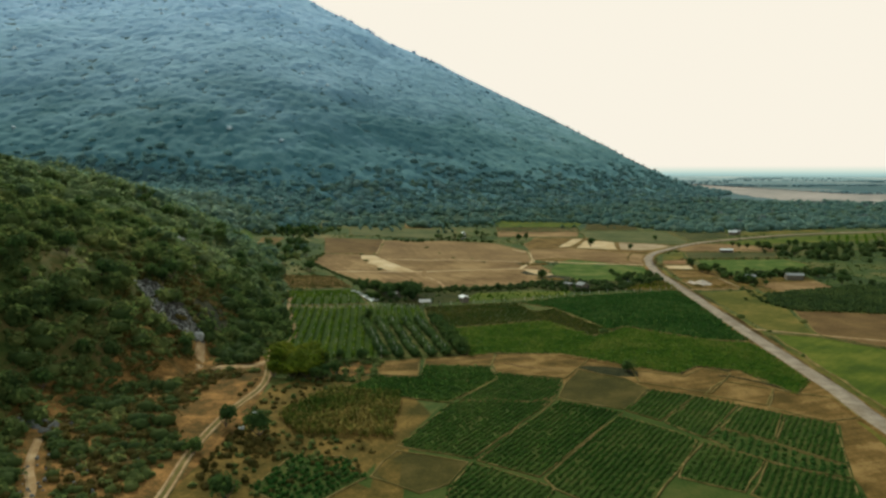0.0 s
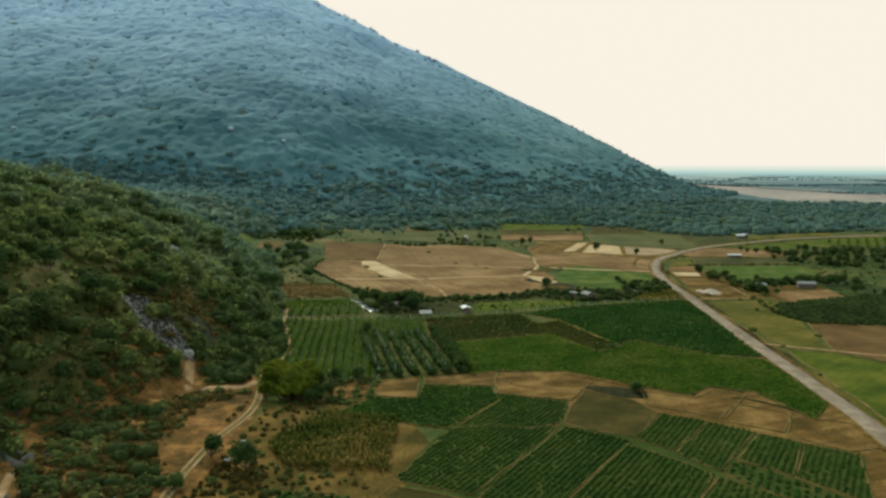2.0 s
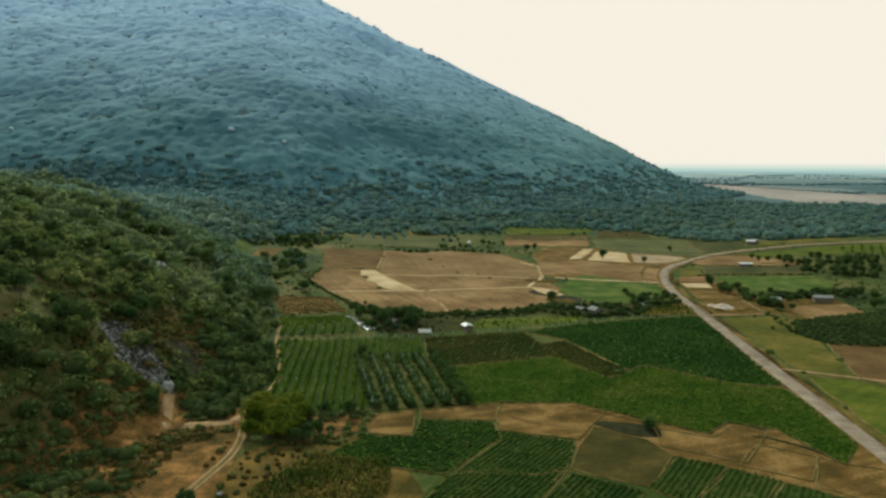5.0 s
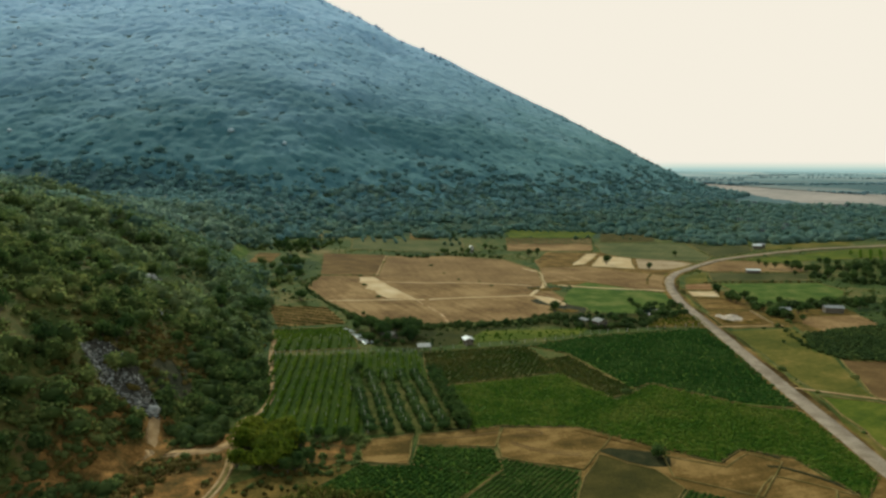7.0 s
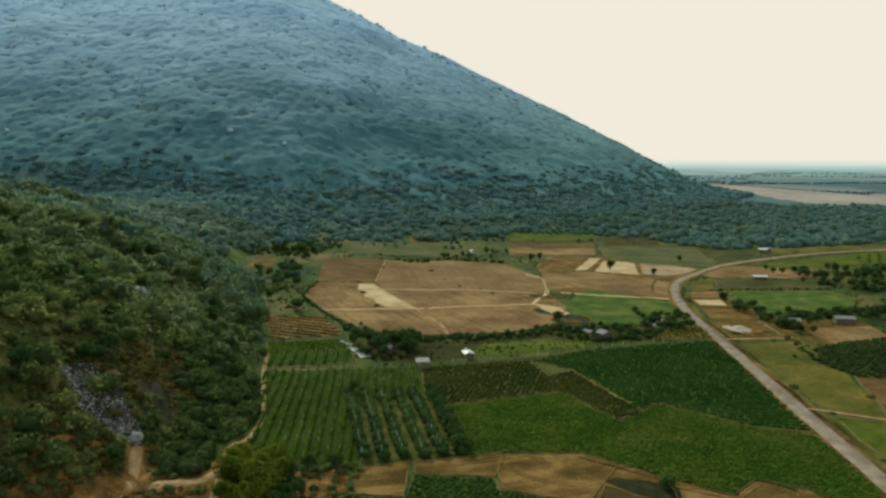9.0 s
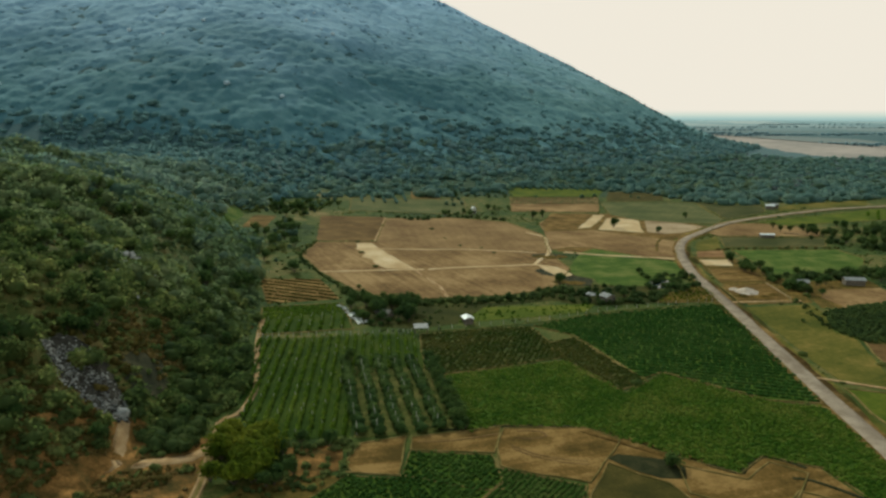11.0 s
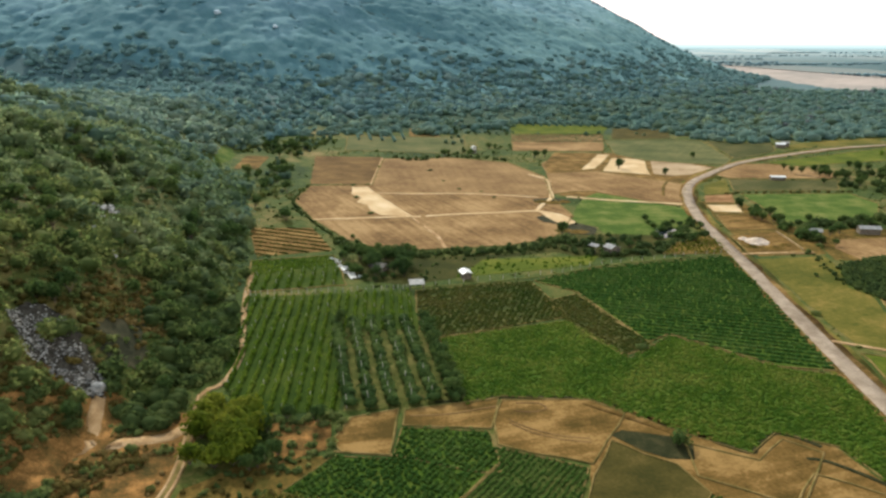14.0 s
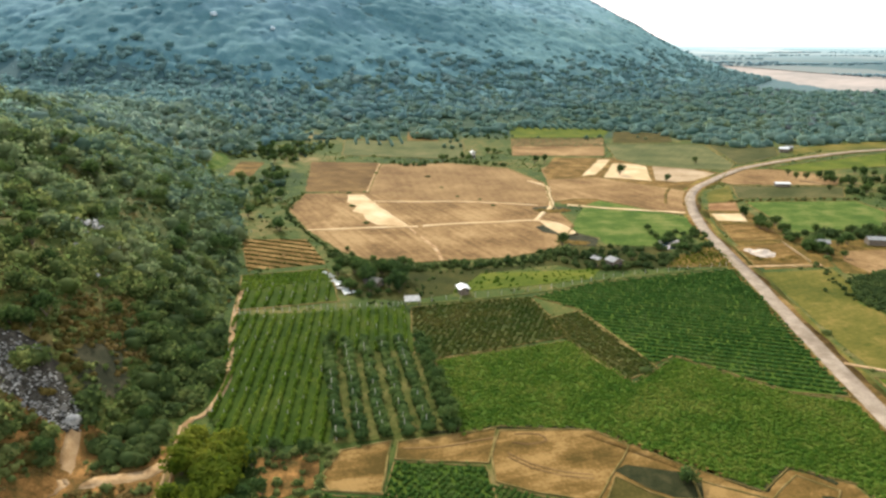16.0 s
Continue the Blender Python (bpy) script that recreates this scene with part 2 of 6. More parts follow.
MAT["yellow_leaf"] = leaf_material("bright_yellow_green_leaf", (0.056, 0.092, 0.009), (0.115, 0.150, 0.013), (0.21, 0.22, 0.026), 0.15, 0.5)
MAT["vine_leaf"] = leaf_material("vine_leaf", (0.070, 0.132, 0.012), (0.118, 0.184, 0.018), (0.190, 0.246, 0.034), 0.2, 0.52, mottle=0.5)
MAT["crop_leaf"] = leaf_material("dark_crop_leaf", (0.036, 0.098, 0.019), (0.060, 0.136, 0.027), (0.106, 0.174, 0.042), 0.2, 0.52, mottle=0.6)
MAT["low_leaf"] = leaf_material("light_crop_leaf", (0.048, 0.108, 0.010), (0.084, 0.152, 0.014), (0.150, 0.195, 0.024), 0.16, 0.42)
MAT["brown_leaf"] = leaf_material("withering_crop_leaf", (0.042, 0.074, 0.012), (0.072, 0.090, 0.017), (0.116, 0.110, 0.027), 0.3, 0.54, mottle=1.1)
MAT["dark_bush_leaf"] = leaf_material("dark_shrub_leaf", (0.046, 0.076, 0.026), (0.080, 0.118, 0.036), (0.130, 0.164, 0.049), 0.10, 0.56)
# tree green lightened and blued to paint in distance haze
MAT["hill_tree_leaf"] = leaf_material("hazed_hill_tree_leaf", (0.080, 0.142, 0.098), (0.134, 0.202, 0.124), (0.212, 0.270, 0.152), 0.10, 0.64, 0.08)
MAT["mixed_leaf"] = leaf_material("mottled_light_crop_leaf", (0.060, 0.130, 0.015), (0.114, 0.184, 0.022), (0.188, 0.224, 0.040), 0.3, 0.52, mottle=1.5)
# lighter copy of the slope leaf: sunlit tone and haze painted in
MAT["flank_leaf"] = leaf_material("painted_sun_flank_leaf", (0.160, 0.250, 0.250), (0.215, 0.305, 0.285), (0.29, 0.36, 0.30), 0.05, 0.65, 0.36)
MAT["bare_twigs"] = leaf_material("leafless_grey_twigs", (0.085, 0.098, 0.100), (0.130, 0.140, 0.138), (0.190, 0.190, 0.178), 0.05, 0.5, 0.3)
MAT["dull_meadow"] = soil_material("dull_olive_meadow", (0.058, 0.070, 0.024), (0.094, 0.100, 0.036), (0.145, 0.130, 0.053), 0.05, angle=60, streak=0.4)
MAT["dark_weeds"] = soil_material("dark_weedy_fallow", (0.036, 0.044, 0.012), (0.062, 0.064, 0.020), (0.100, 0.088, 0.032), 0.06, angle=40, streak=0.4)
MAT["olive_floor"] = soil_material("dark_olive_ground_by_the_huts", (0.024, 0.029, 0.006), (0.040, 0.043, 0.009), (0.068, 0.060, 0.015), 0.10, angle=70, streak=0.3)
MAT["ditch"] = soil_material("dark_ditch_earth", (0.018, 0.022, 0.008), (0.030, 0.032, 0.012), (0.055, 0.050, 0.020), 0.5)
MAT["dry_leaf"] = leaf_material("dry_grass_blade", (0.10, 0.075, 0.022), (0.17, 0.12, 0.038), (0.26, 0.18, 0.07), 0.2, 0.35)
MAT["scrub_soil"] = soil_material("orange_scrub_soil", (0.050, 0.042, 0.012), (0.160, 0.085, 0.025), (0.370, 0.186, 0.060), 0.26)
MAT["maize_leaf"] = leaf_material("drying_maize_leaf", (0.075, 0.120, 0.020), (0.170, 0.178, 0.038), (0.38, 0.29, 0.09), 0.35, 0.58, mottle=1.0)
MAT["tan"] = soil_material("harvested_tan_soil", (0.122, 0.070, 0.027), (0.222, 0.132, 0.055), (0.325, 0.208, 0.094), 0.045, angle=118, streak=0.7)
MAT["meadow"] = soil_material("olive_meadow", (0.044, 0.066, 0.007), (0.078, 0.100, 0.010), (0.134, 0.135, 0.019), 0.08, angle=40, streak=0.4)
MAT["clearing"] = soil_material("trodden_brown_grass", (0.054, 0.046, 0.009), (0.116, 0.076, 0.018), (0.222, 0.134, 0.036), 0.16, angle=70, streak=0.4)
MAT["gap_grass"] = soil_material("light_grass_between_rows", (0.036, 0.068, 0.007), (0.052, 0.092, 0.010), (0.088, 0.114, 0.017), 0.2)
MAT["vine_soil"] = soil_material("dark_grassy_soil_between_vines", (0.021, 0.042, 0.004), (0.035, 0.060, 0.006), (0.058, 0.077, 0.010), 0.15)
MAT["alley"] = soil_material("pale_dry_grass_alley", (0.048, 0.062, 0.012), (0.084, 0.090, 0.021), (0.150, 0.134, 0.042), 0.3)
MAT["plot_soil"] = soil_material("olive_soil_of_the_plots", (0.032, 0.052, 0.010), (0.052, 0.073, 0.014), (0.090, 0.092, 0.023), 0.12)
MAT["dark_fallow"] = soil_material("dark_brown_fallow_soil", (0.036, 0.034, 0.008), (0.062, 0.051, 0.012), (0.100, 0.073, 0.021), 0.14, angle=20, streak=0.4)
MAT["plot_leaf"] = leaf_material("olive_crop_leaf", (0.046, 0.102, 0.019), (0.076, 0.144, 0.028), (0.124, 0.182, 0.042), 0.25, 0.56, mottle=0.8)
MAT["dull_crop_soil"] = soil_material("brown_soil_under_crop", (0.036, 0.048, 0.012), (0.056, 0.064, 0.016), (0.090, 0.082, 0.025), 0.12)
MAT["orange_soil"] = soil_material("orange_bare_soil", (0.150, 0.078, 0.032), (0.245, 0.130, 0.056), (0.330, 0.195, 0.095), 0.12, angle=10, streak=0.4)
MAT["tan_light"] = soil_material("light_sandy_soil", (0.240, 0.165, 0.090), (0.350, 0.250, 0.148), (0.450, 0.340, 0.215), 0.06, angle=20, streak=0.5)
MAT["tan_dull"] = soil_material("dull_brown_stubble", (0.140, 0.080, 0.033), (0.215, 0.130, 0.056), (0.285, 0.180, 0.080), 0.03, angle=98, streak=0.35)
MAT["pink"] = soil_material("pinkish_bare_plain", (0.23, 0.22, 0.20), (0.36, 0.305, 0.265), (0.45, 0.37, 0.32), 0.006)
MAT["tan_plain"] = soil_material("dry_tan_soil", (0.072, 0.047, 0.011), (0.145, 0.084, 0.023), (0.268, 0.162, 0.056), 0.13, angle=20, streak=0.7)
MAT["pale"] = soil_material("pale_bare_sand", (0.42, 0.28, 0.14), (0.52, 0.37, 0.20), (0.62, 0.47, 0.29), 0.1)
MAT["brown"] = soil_material("ploughed_brown_soil", (0.088, 0.051, 0.019), (0.136, 0.080, 0.030), (0.188, 0.115, 0.044), 0.1, 1.2, 5, 0.05, streak=0.3)
MAT["olive"] = soil_material("olive_stubble", (0.058, 0.066, 0.010), (0.112, 0.100, 0.018), (0.200, 0.142, 0.036), 0.05, angle=30, streak=0.3)
MAT["grass"] = soil_material("short_green_grass", (0.040, 0.076, 0.011), (0.072, 0.110, 0.018), (0.160, 0.165, 0.045), 0.11, angle=10, streak=0.35)
MAT["crop_soil"] = soil_material("grassy_soil_under_crops", (0.040, 0.066, 0.011), (0.060, 0.086, 0.015), (0.105, 0.108, 0.026), 0.1)
MAT["road"] = soil_material("dusty_grey_road", (0.205, 0.155, 0.110), (0.290, 0.226, 0.164), (0.39, 0.312, 0.236), 0.25)
MAT["track"] = soil_material("sandy_track", (0.26, 0.155, 0.070), (0.37, 0.235, 0.115), (0.50, 0.345, 0.195), 0.3)
MAT["bund"] = soil_material("grassy_earth_bund", (0.098, 0.084, 0.024), (0.175, 0.130, 0.042), (0.285, 0.195, 0.078), 0.35)
MAT["bark"] = plain_material("grey_brown_bark", (0.07, 0.05, 0.035), (0.15, 0.115, 0.085), 3.0, 0.9)
MAT["rock"] = plain_material("grey_granite", (0.055, 0.051, 0.044), (0.235, 0.222, 0.195), 1.1, 0.9, 0.0, 0.1)
MAT["scree_soil"] = soil_material("dark_stony_soil", (0.024, 0.021, 0.016), (0.044, 0.039, 0.030), (0.090, 0.080, 0.064), 0.9)
MAT["dark_olive_soil"] = soil_material("dark_olive_grey_soil", (0.022, 0.024, 0.013), (0.038, 0.038, 0.020), (0.068, 0.060, 0.032), 0.25)
MAT["slope_rock"] = plain_material("pale_bluish_rock", (0.38, 0.46, 0.52), (0.55, 0.64, 0.70), 0.4, 0.9, 0.0, 0.1)
MAT["pale_rock"] = plain_material("pale_weathered_rock", (0.12, 0.116, 0.106), (0.48, 0.46, 0.42), 0.9, 0.9, 0.0, 0.1)
MAT["white_roof"] = plain_material("weathered_white_sheet_roof", (0.62, 0.62, 0.60), (0.82, 0.82, 0.80), 1.2, 0.45)
MAT["grey_roof"] = plain_material("grey_sheet_metal_roof", (0.15, 0.15, 0.145), (0.33, 0.325, 0.31), 1.2, 0.7, 0.0)
MAT["rust_roof"] = plain_material("dull_brown_roof", (0.070, 0.064, 0.054), (0.165, 0.15, 0.125), 1.0, 0.85)
MAT["wall"] = plain_material("plastered_wall", (0.45, 0.42, 0.37), (0.66, 0.62, 0.56), 1.0, 0.85)
MAT["timber"] = plain_material("weathered_timber", (0.085, 0.070, 0.050), (0.19, 0.155, 0.115), 2.5, 0.9)
MAT["pale_wood"] = plain_material("bleached_wood", (0.36, 0.33, 0.27), (0.58, 0.54, 0.46), 3.0, 0.8)
MAT["dark"] = plain_material("dark_opening", (0.015, 0.015, 0.018), (0.03, 0.03, 0.035), 2.0, 0.5)
MAT["water"] = plain_material("still_grey_water", (0.03, 0.04, 0.045), (0.045, 0.055, 0.06), 0.3, 0.08, 0.0, 0.01)
MAT["sheet"] = plain_material("white_plastic_sheet", (0.68, 0.68, 0.66), (0.86, 0.86, 0.84), 1.5, 0.35)
MAT["sand"] = soil_material("sand_heap", (0.44, 0.35, 0.27), (0.58, 0.47, 0.37), (0.70, 0.60, 0.50), 0.5)

# ---------------------------------------------------------------- mesh helpers
def make_mesh(name, verts, faces, material=None, smooth=False):
    me = bpy.data.meshes.new(name)
    verts, faces = np.asarray(verts, np.float32), np.asarray(faces, np.int32)
    n, k = faces.shape
    me.vertices.add(len(verts))
    me.vertices.foreach_set("co", verts.ravel())
    me.loops.add(n * k)
    me.loops.foreach_set("vertex_index", faces.ravel())
    me.polygons.add(n)
    me.polygons.foreach_set("loop_start", np.arange(0, n * k, k, dtype=np.int32))
    if smooth:
        me.polygons.foreach_set("use_smooth", np.ones(n, bool))
    me.update(calc_edges=True)
    if material:
        me.materials.append(MAT[material])
    return me


def part(name, bm, material, parent, label=""):
    me = bpy.data.meshes.new(name)
    bm.to_mesh(me)
    bm.free()
    me.materials.append(MAT[material])
    ob = new(name, me)
    ob.parent = parent
    return tagged(ob, label)


def thing(name, m, label, category, group="", kind=""):
    ob = new(name)
    ob.empty_display_size = 0.3
    ob.matrix_world = m
    return tagged(ob, label, category, group, kind)


def box(bm, x0, x1, y0, y1, z0, z1, bevel=0.0):
    r = bmesh.ops.create_cube(bm, size=1.0, matrix=Matrix.LocRotScale(((x0 + x1) / 2, (y0 + y1) / 2, (z0 + z1) / 2), None, (x1 - x0, y1 - y0, z1 - z0)))
    if bevel:
        bmesh.ops.bevel(bm, geom=list({e for v in r["verts"] for e in v.link_edges}), offset=bevel, segments=1, affect="EDGES")


def vnoise(x, y, seed):
    """Smooth value noise on a unit lattice, 0 to 1."""
    xi, yi = np.floor(x), np.floor(y)
    fx, fy = x - xi, y - yi
    fx, fy = fx * fx * (3 - 2 * fx), fy * fy * (3 - 2 * fy)
    def h(a, b):
        s = np.sin(a * 127.1 + b * 311.7 + seed * 74.7) * 43758.5453
        return s - np.floor(s)
    return (h(xi, yi) * (1 - fx) + h(xi + 1, yi) * fx) * (1 - fy) + (h(xi, yi + 1) * (1 - fx) + h(xi + 1, yi + 1) * fx) * fy


def fbm(x, y, scale, seed, octaves=4):
    s, a, t = 0.0, 1.0, 0.0
    for i in range(octaves):
        s, t = s + a * vnoise(x / scale * 2 ** i, y / scale * 2 ** i, seed + i), t + a
        a *= 0.5
    return s / t


# ---------------------------------------------------------------- the lie of the land
FOOT_Y = (-500, 60, 88, 112, 136, 169, 209, 277, 330, 360, 436, 530, 700)
FOOT_X = (-140, -80, -68, -62, -50, -46, -50, -68, -90, -106, -110, -104, -100)
RIDGE_A, RIDGE_B, RIDGE_R, RIDGE_H = (-458.0, 1457.0), (-1250.0, 1360.0), 939.0, 462.0


def foot_x(y):
    return np.interp(y, FOOT_Y, FOOT_X)


def height(x, y):
    """Height of the bare ground: level fields, a scrubby hill on the west side, a mountain to the north."""
    x, y = np.asarray(x, float), np.asarray(y, float)
    u = np.maximum(foot_x(y) - x, 0.0)
    top = np.interp(y, (-500, 60, 240, 300, 400, 520, 700), (70, 70, 66, 54, 30, 22, 22))
    lumps = 0.75 + 0.5 * fbm(x, y, 38.0, 3)
    hill = top * (1 - np.exp(-0.68 * u / top)) * np.clip(lumps, 0, 2)
    ax, ay, bx, by = *RIDGE_A, *RIDGE_B
    k = np.clip(((x - ax) * (bx - ax) + (y - ay) * (by - ay)) / ((bx - ax) ** 2 + (by - ay) ** 2), 0, 1)
    d = np.hypot(x - ax - k * (bx - ax), y - ay - k * (by - ay))
    gully = (fbm(x, y, 210.0, 11) - 0.5) * 60 + (fbm(x, y, 60.0, 17) - 0.5) * 6
    rise = RIDGE_R - d + gully * np.clip((RIDGE_R + 60 - d) / 200, 0, 1)
    mountain = RIDGE_H / RIDGE_R * np.where(rise > 60, rise, 60 * np.exp(np.minimum((rise - 60) / 60, 0)))
    mountain = np.where(rise < -160, 0, mountain * np.clip((rise + 160) / 120, 0, 1))
    apron = 0.06 * np.clip(-8 - x, 0, 75) * np.clip((620 - y) / 200, 0, 1)
    return np.maximum(hill, mountain) + 0.25 * np.minimum(hill, mountain) + apron


def tensor(xs, ys):
    gx, gy = np.meshgrid(xs, ys)
    v = np.stack([gx.ravel(), gy.ravel(), height(gx, gy).ravel()], 1)
    nx, ny = len(xs), len(ys)
    i = (np.arange(ny - 1)[:, None] * nx + np.arange(nx - 1)[None]).ravel()
    return v, np.stack([i, i + 1, i + nx + 1, i + nx], 1)


def steps(*spans):
    return np.unique(np.concatenate([np.arange(a, b + 0.001, s) for a, b, s in spans]))


XS = steps((-4800, -1500, 150), (-1500, -320, 20), (-320, -72, 4), (-72, -33, 1.5), (-32, -8, 4), (0, 160, 10), (160, 1300, 20), (1300, 4800, 140))
YS = steps((-900, 60, 60), (60, 100, 4), (100, 178, 1.5), (180, 560, 4), (560, 1900, 20), (1900, 4800, 145))
v, f = tensor(XS, YS)
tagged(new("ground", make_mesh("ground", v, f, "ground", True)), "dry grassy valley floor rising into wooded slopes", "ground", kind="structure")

# glowing backdrop band that closes the plain, haze colours fading up to the sky
def haze_backdrop():
    a = np.linspace(radians(-75), radians(75), 260)
    r = 4650.0
    top = 60 + 16 * fbm(np.degrees(a), a * 0, 9.0, 5, 4)
    lo = np.stack([r * np.sin(a), r * np.cos(a), a * 0 - 5], 1)
    hi = np.stack([r * np.sin(a), r * np.cos(a), top], 1)
    n = len(a)
    i = np.arange(n - 1)
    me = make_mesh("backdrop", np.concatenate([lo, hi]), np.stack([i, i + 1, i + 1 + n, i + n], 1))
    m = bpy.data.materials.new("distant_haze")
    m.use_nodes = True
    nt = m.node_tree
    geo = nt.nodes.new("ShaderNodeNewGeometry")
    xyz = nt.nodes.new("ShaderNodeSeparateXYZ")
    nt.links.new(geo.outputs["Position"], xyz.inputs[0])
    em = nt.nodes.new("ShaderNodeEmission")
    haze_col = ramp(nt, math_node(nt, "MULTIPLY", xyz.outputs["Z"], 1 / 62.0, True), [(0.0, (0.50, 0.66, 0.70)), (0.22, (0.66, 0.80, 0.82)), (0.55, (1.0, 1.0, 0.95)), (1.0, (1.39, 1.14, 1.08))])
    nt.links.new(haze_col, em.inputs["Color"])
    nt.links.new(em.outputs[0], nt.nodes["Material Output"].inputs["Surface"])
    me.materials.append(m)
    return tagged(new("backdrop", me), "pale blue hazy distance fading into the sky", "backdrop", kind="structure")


haze_backdrop()

# ---------------------------------------------------------------- fields and roads
def inside(px, py, poly):
    c = np.zeros(px.shape, bool)
    n = len(poly)
    for i in range(n):
        (x0, y0), (x1, y1) = poly[i], poly[(i + 1) % n]
        if y0 != y1:
            c ^= ((y0 > py) != (y1 > py)) & (px < (x1 - x0) * (py - y0) / (y1 - y0) + x0)
    return c


def smooth_line(pts, step=3.0, closed=False):
    """Catmull-Rom through the points, at about even steps."""
    p = [Vector((*q[:2], 0)) for q in pts]
    n, out = len(p), []
    for i in range(n if closed else n - 1):
        a, b, c, d = (p[(i + k) % n] if closed else p[min(max(i + k, 0), n - 1)] for k in (-1, 0, 1, 2))
        m = max(2, int((c - b).length / step))
        for j in range(m):
            t = j / m
            out.append(0.5 * ((2 * b) + (c - a) * t + (2 * a - 5 * b + 4 * c - d) * t * t + (3 * b - a - 3 * c + d) * t ** 3))
    if not closed:
        out.append(p[-1])
    return np.array([(q.x, q.y) for q in out])


def wavy_outline(poly, amount, seed, step=4.0):
    """Straight field edges with a little waver."""
    out = []
    n = len(poly)
    for i in range(n):
        a, b = np.array(poly[i], float), np.array(poly[(i + 1) % n], float)
        m = max(1, int(np.hypot(*(b - a)) / step))
        for j in range(m):
            out.append(a + (b - a) * j / m)
    out = np.array(out)
    out[:, 0] += (fbm(out[:, 0], out[:, 1], 7.0, seed, 3) - 0.5) * amount * 2
    out[:, 1] += (fbm(out[:, 0], out[:, 1], 7.0, seed + 9, 3) - 0.5) * amount * 2
    return out


def ribbon_mesh(name, line, width, z, material, ragged=0.0, seed=1, crown=0.0):
    d = np.gradient(line, axis=0)
    d /= np.maximum(np.hypot(d[:, 0], d[:, 1])[:, None], 1e-6)
    nrm = np.stack([-d[:, 1], d[:, 0]], 1)
    s = np.arange(len(line))
    rows = []
    for k, (off, dz) in enumerate(((-0.5, -0.15), (-0.47, 0.0), (0.0, crown), (0.47, 0.0), (0.5, -0.15))):
        w = width * (1 + ragged * (fbm(s * 1.0, s * 0 + k * 7.3, 4.0, seed + (k > 2)) - 0.5) * 2 * (k != 2))
        q = line + nrm * (off * w)[:, None]
        rows.append(np.stack([q[:, 0], q[:, 1], height(q[:, 0], q[:, 1]) + z + dz], 1))
    v = np.stack(rows, 1).reshape(-1, 3)
    i = (np.arange(len(line) - 1)[:, None] * 5 + np.arange(4)[None]).ravel()
    return make_mesh(name, v, np.stack([i, i + 1, i + 6, i + 5], 1), material, True)


def field_ground(label, poly, soil, z=0.05, waver=0.5, seed=1, bund=0.0, bund_mat="bund"):
    """A field's own soil, a thin raised sheet with a wavering edge, and an earth bund round it."""
    o = wavy_outline(poly, waver, seed)
    bm = bmesh.new()
    top = [bm.verts.new((x, y, z + float(height(x, y)))) for x, y in o]
    f = bm.faces.new(top)
    bmesh.ops.recalc_face_normals(bm, faces=[f])
    f.normal_update()
    if f.normal.z < 0:
        f.normal_flip()
    r = bmesh.ops.extrude_edge_only(bm, edges=list(f.edges))
    for v in (q for q in r["geom"] if isinstance(q, bmesh.types.BMVert)):
        v.co.z -= z + 0.1
    bmesh.ops.triangulate(bm, faces=[f])
    if min(o[:, 0]) < -8:        # follow the rising ground
        for axis, step in ((0, 5.0), (1, 8.0)):
            lo, hi = min(o[:, axis]), max(o[:, axis])
            for q in np.arange(math.ceil(lo / step) * step, hi, step):
                co = (q, 0, 0) if axis == 0 else (0, q, 0)
                bmesh.ops.bisect_plane(bm, geom=list(bm.verts) + list(bm.edges) + list(bm.faces), plane_co=co, plane_no=(axis == 0, axis == 1, 0))
        bm.normal_update()
        for v in bm.verts:
            if any(f.normal.z > 0.5 for f in v.link_faces):
                v.co.z = z + float(height(v.co.x, v.co.y))
    me = bpy.data.meshes.new("field")
    bm.to_mesh(me)
    bm.free()
    me.materials.append(MAT[soil])
    ob = tagged(new("field", me), label, "field", kind="structure")
    if bund:
        line = np.vstack([o, o[:1]])
        b = new("bund", ribbon_mesh("bund", line, bund * 0.6, z + 0.10, bund_mat, 0.5, seed, 0.08))
        b.parent = ob
    return ob


ROAD = smooth_line([(62, -60), (68, 20), (72, 80), (74.7, 118), (76.5, 130), (78.4, 155), (81.0, 188), (84.0, 223), (85.6, 242), (87.2, 265), (90.0, 294), (97.4, 330), (107, 354.5), (119.7, 373), (135.5, 393), (153, 411), (184, 433), (221, 455), (253, 468), (330, 490), (440, 515)])
tagged(new("road_verge", ribbon_mesh("road_verge", ROAD, 9.0, 0.04, "olive", 0.35, 4)), "strip of dry grass along the road", "verge", kind="structure")
tagged(new("road_shoulder", ribbon_mesh("road_shoulder", ROAD, 6.2, 0.09, "tan_plain", 0.55, 9)), "worn sandy shoulder of the road", "verge", kind="structure")
tagged(new("road", ribbon_mesh("road", ROAD, 3.9, 0.14, "road", 0.16, 7, 0.08)), "dusty grey unpaved country road", "road", kind="structure")

FIELDS = []


def field(label, outline, soil, bund):
    FIELDS.append((label, outline, soil, bund))


field("dark brown freshly ploughed field", [(-57, 334.5), (-68.5, 403.5), (-35, 411.5), (-32, 341.5)], "brown", 0)
field("large harvested tan field with plough lines", [(-57, 305), (-56, 331.5), (-32, 340.5), (-34, 408), (-1, 421), (30, 405), (44, 368), (42, 323), (46, 293), (36, 266), (21, 256), (-9, 250), (-19.5, 250), (-30, 257.5), (-44, 278)], "tan", 1.0)
field("dull brown upper part of the harvested field", [(-31.5, 338), (-33.5, 408), (-1, 420), (29, 404), (43, 367), (41.5, 328), (24, 327), (-1, 331)], "tan_dull", 0)
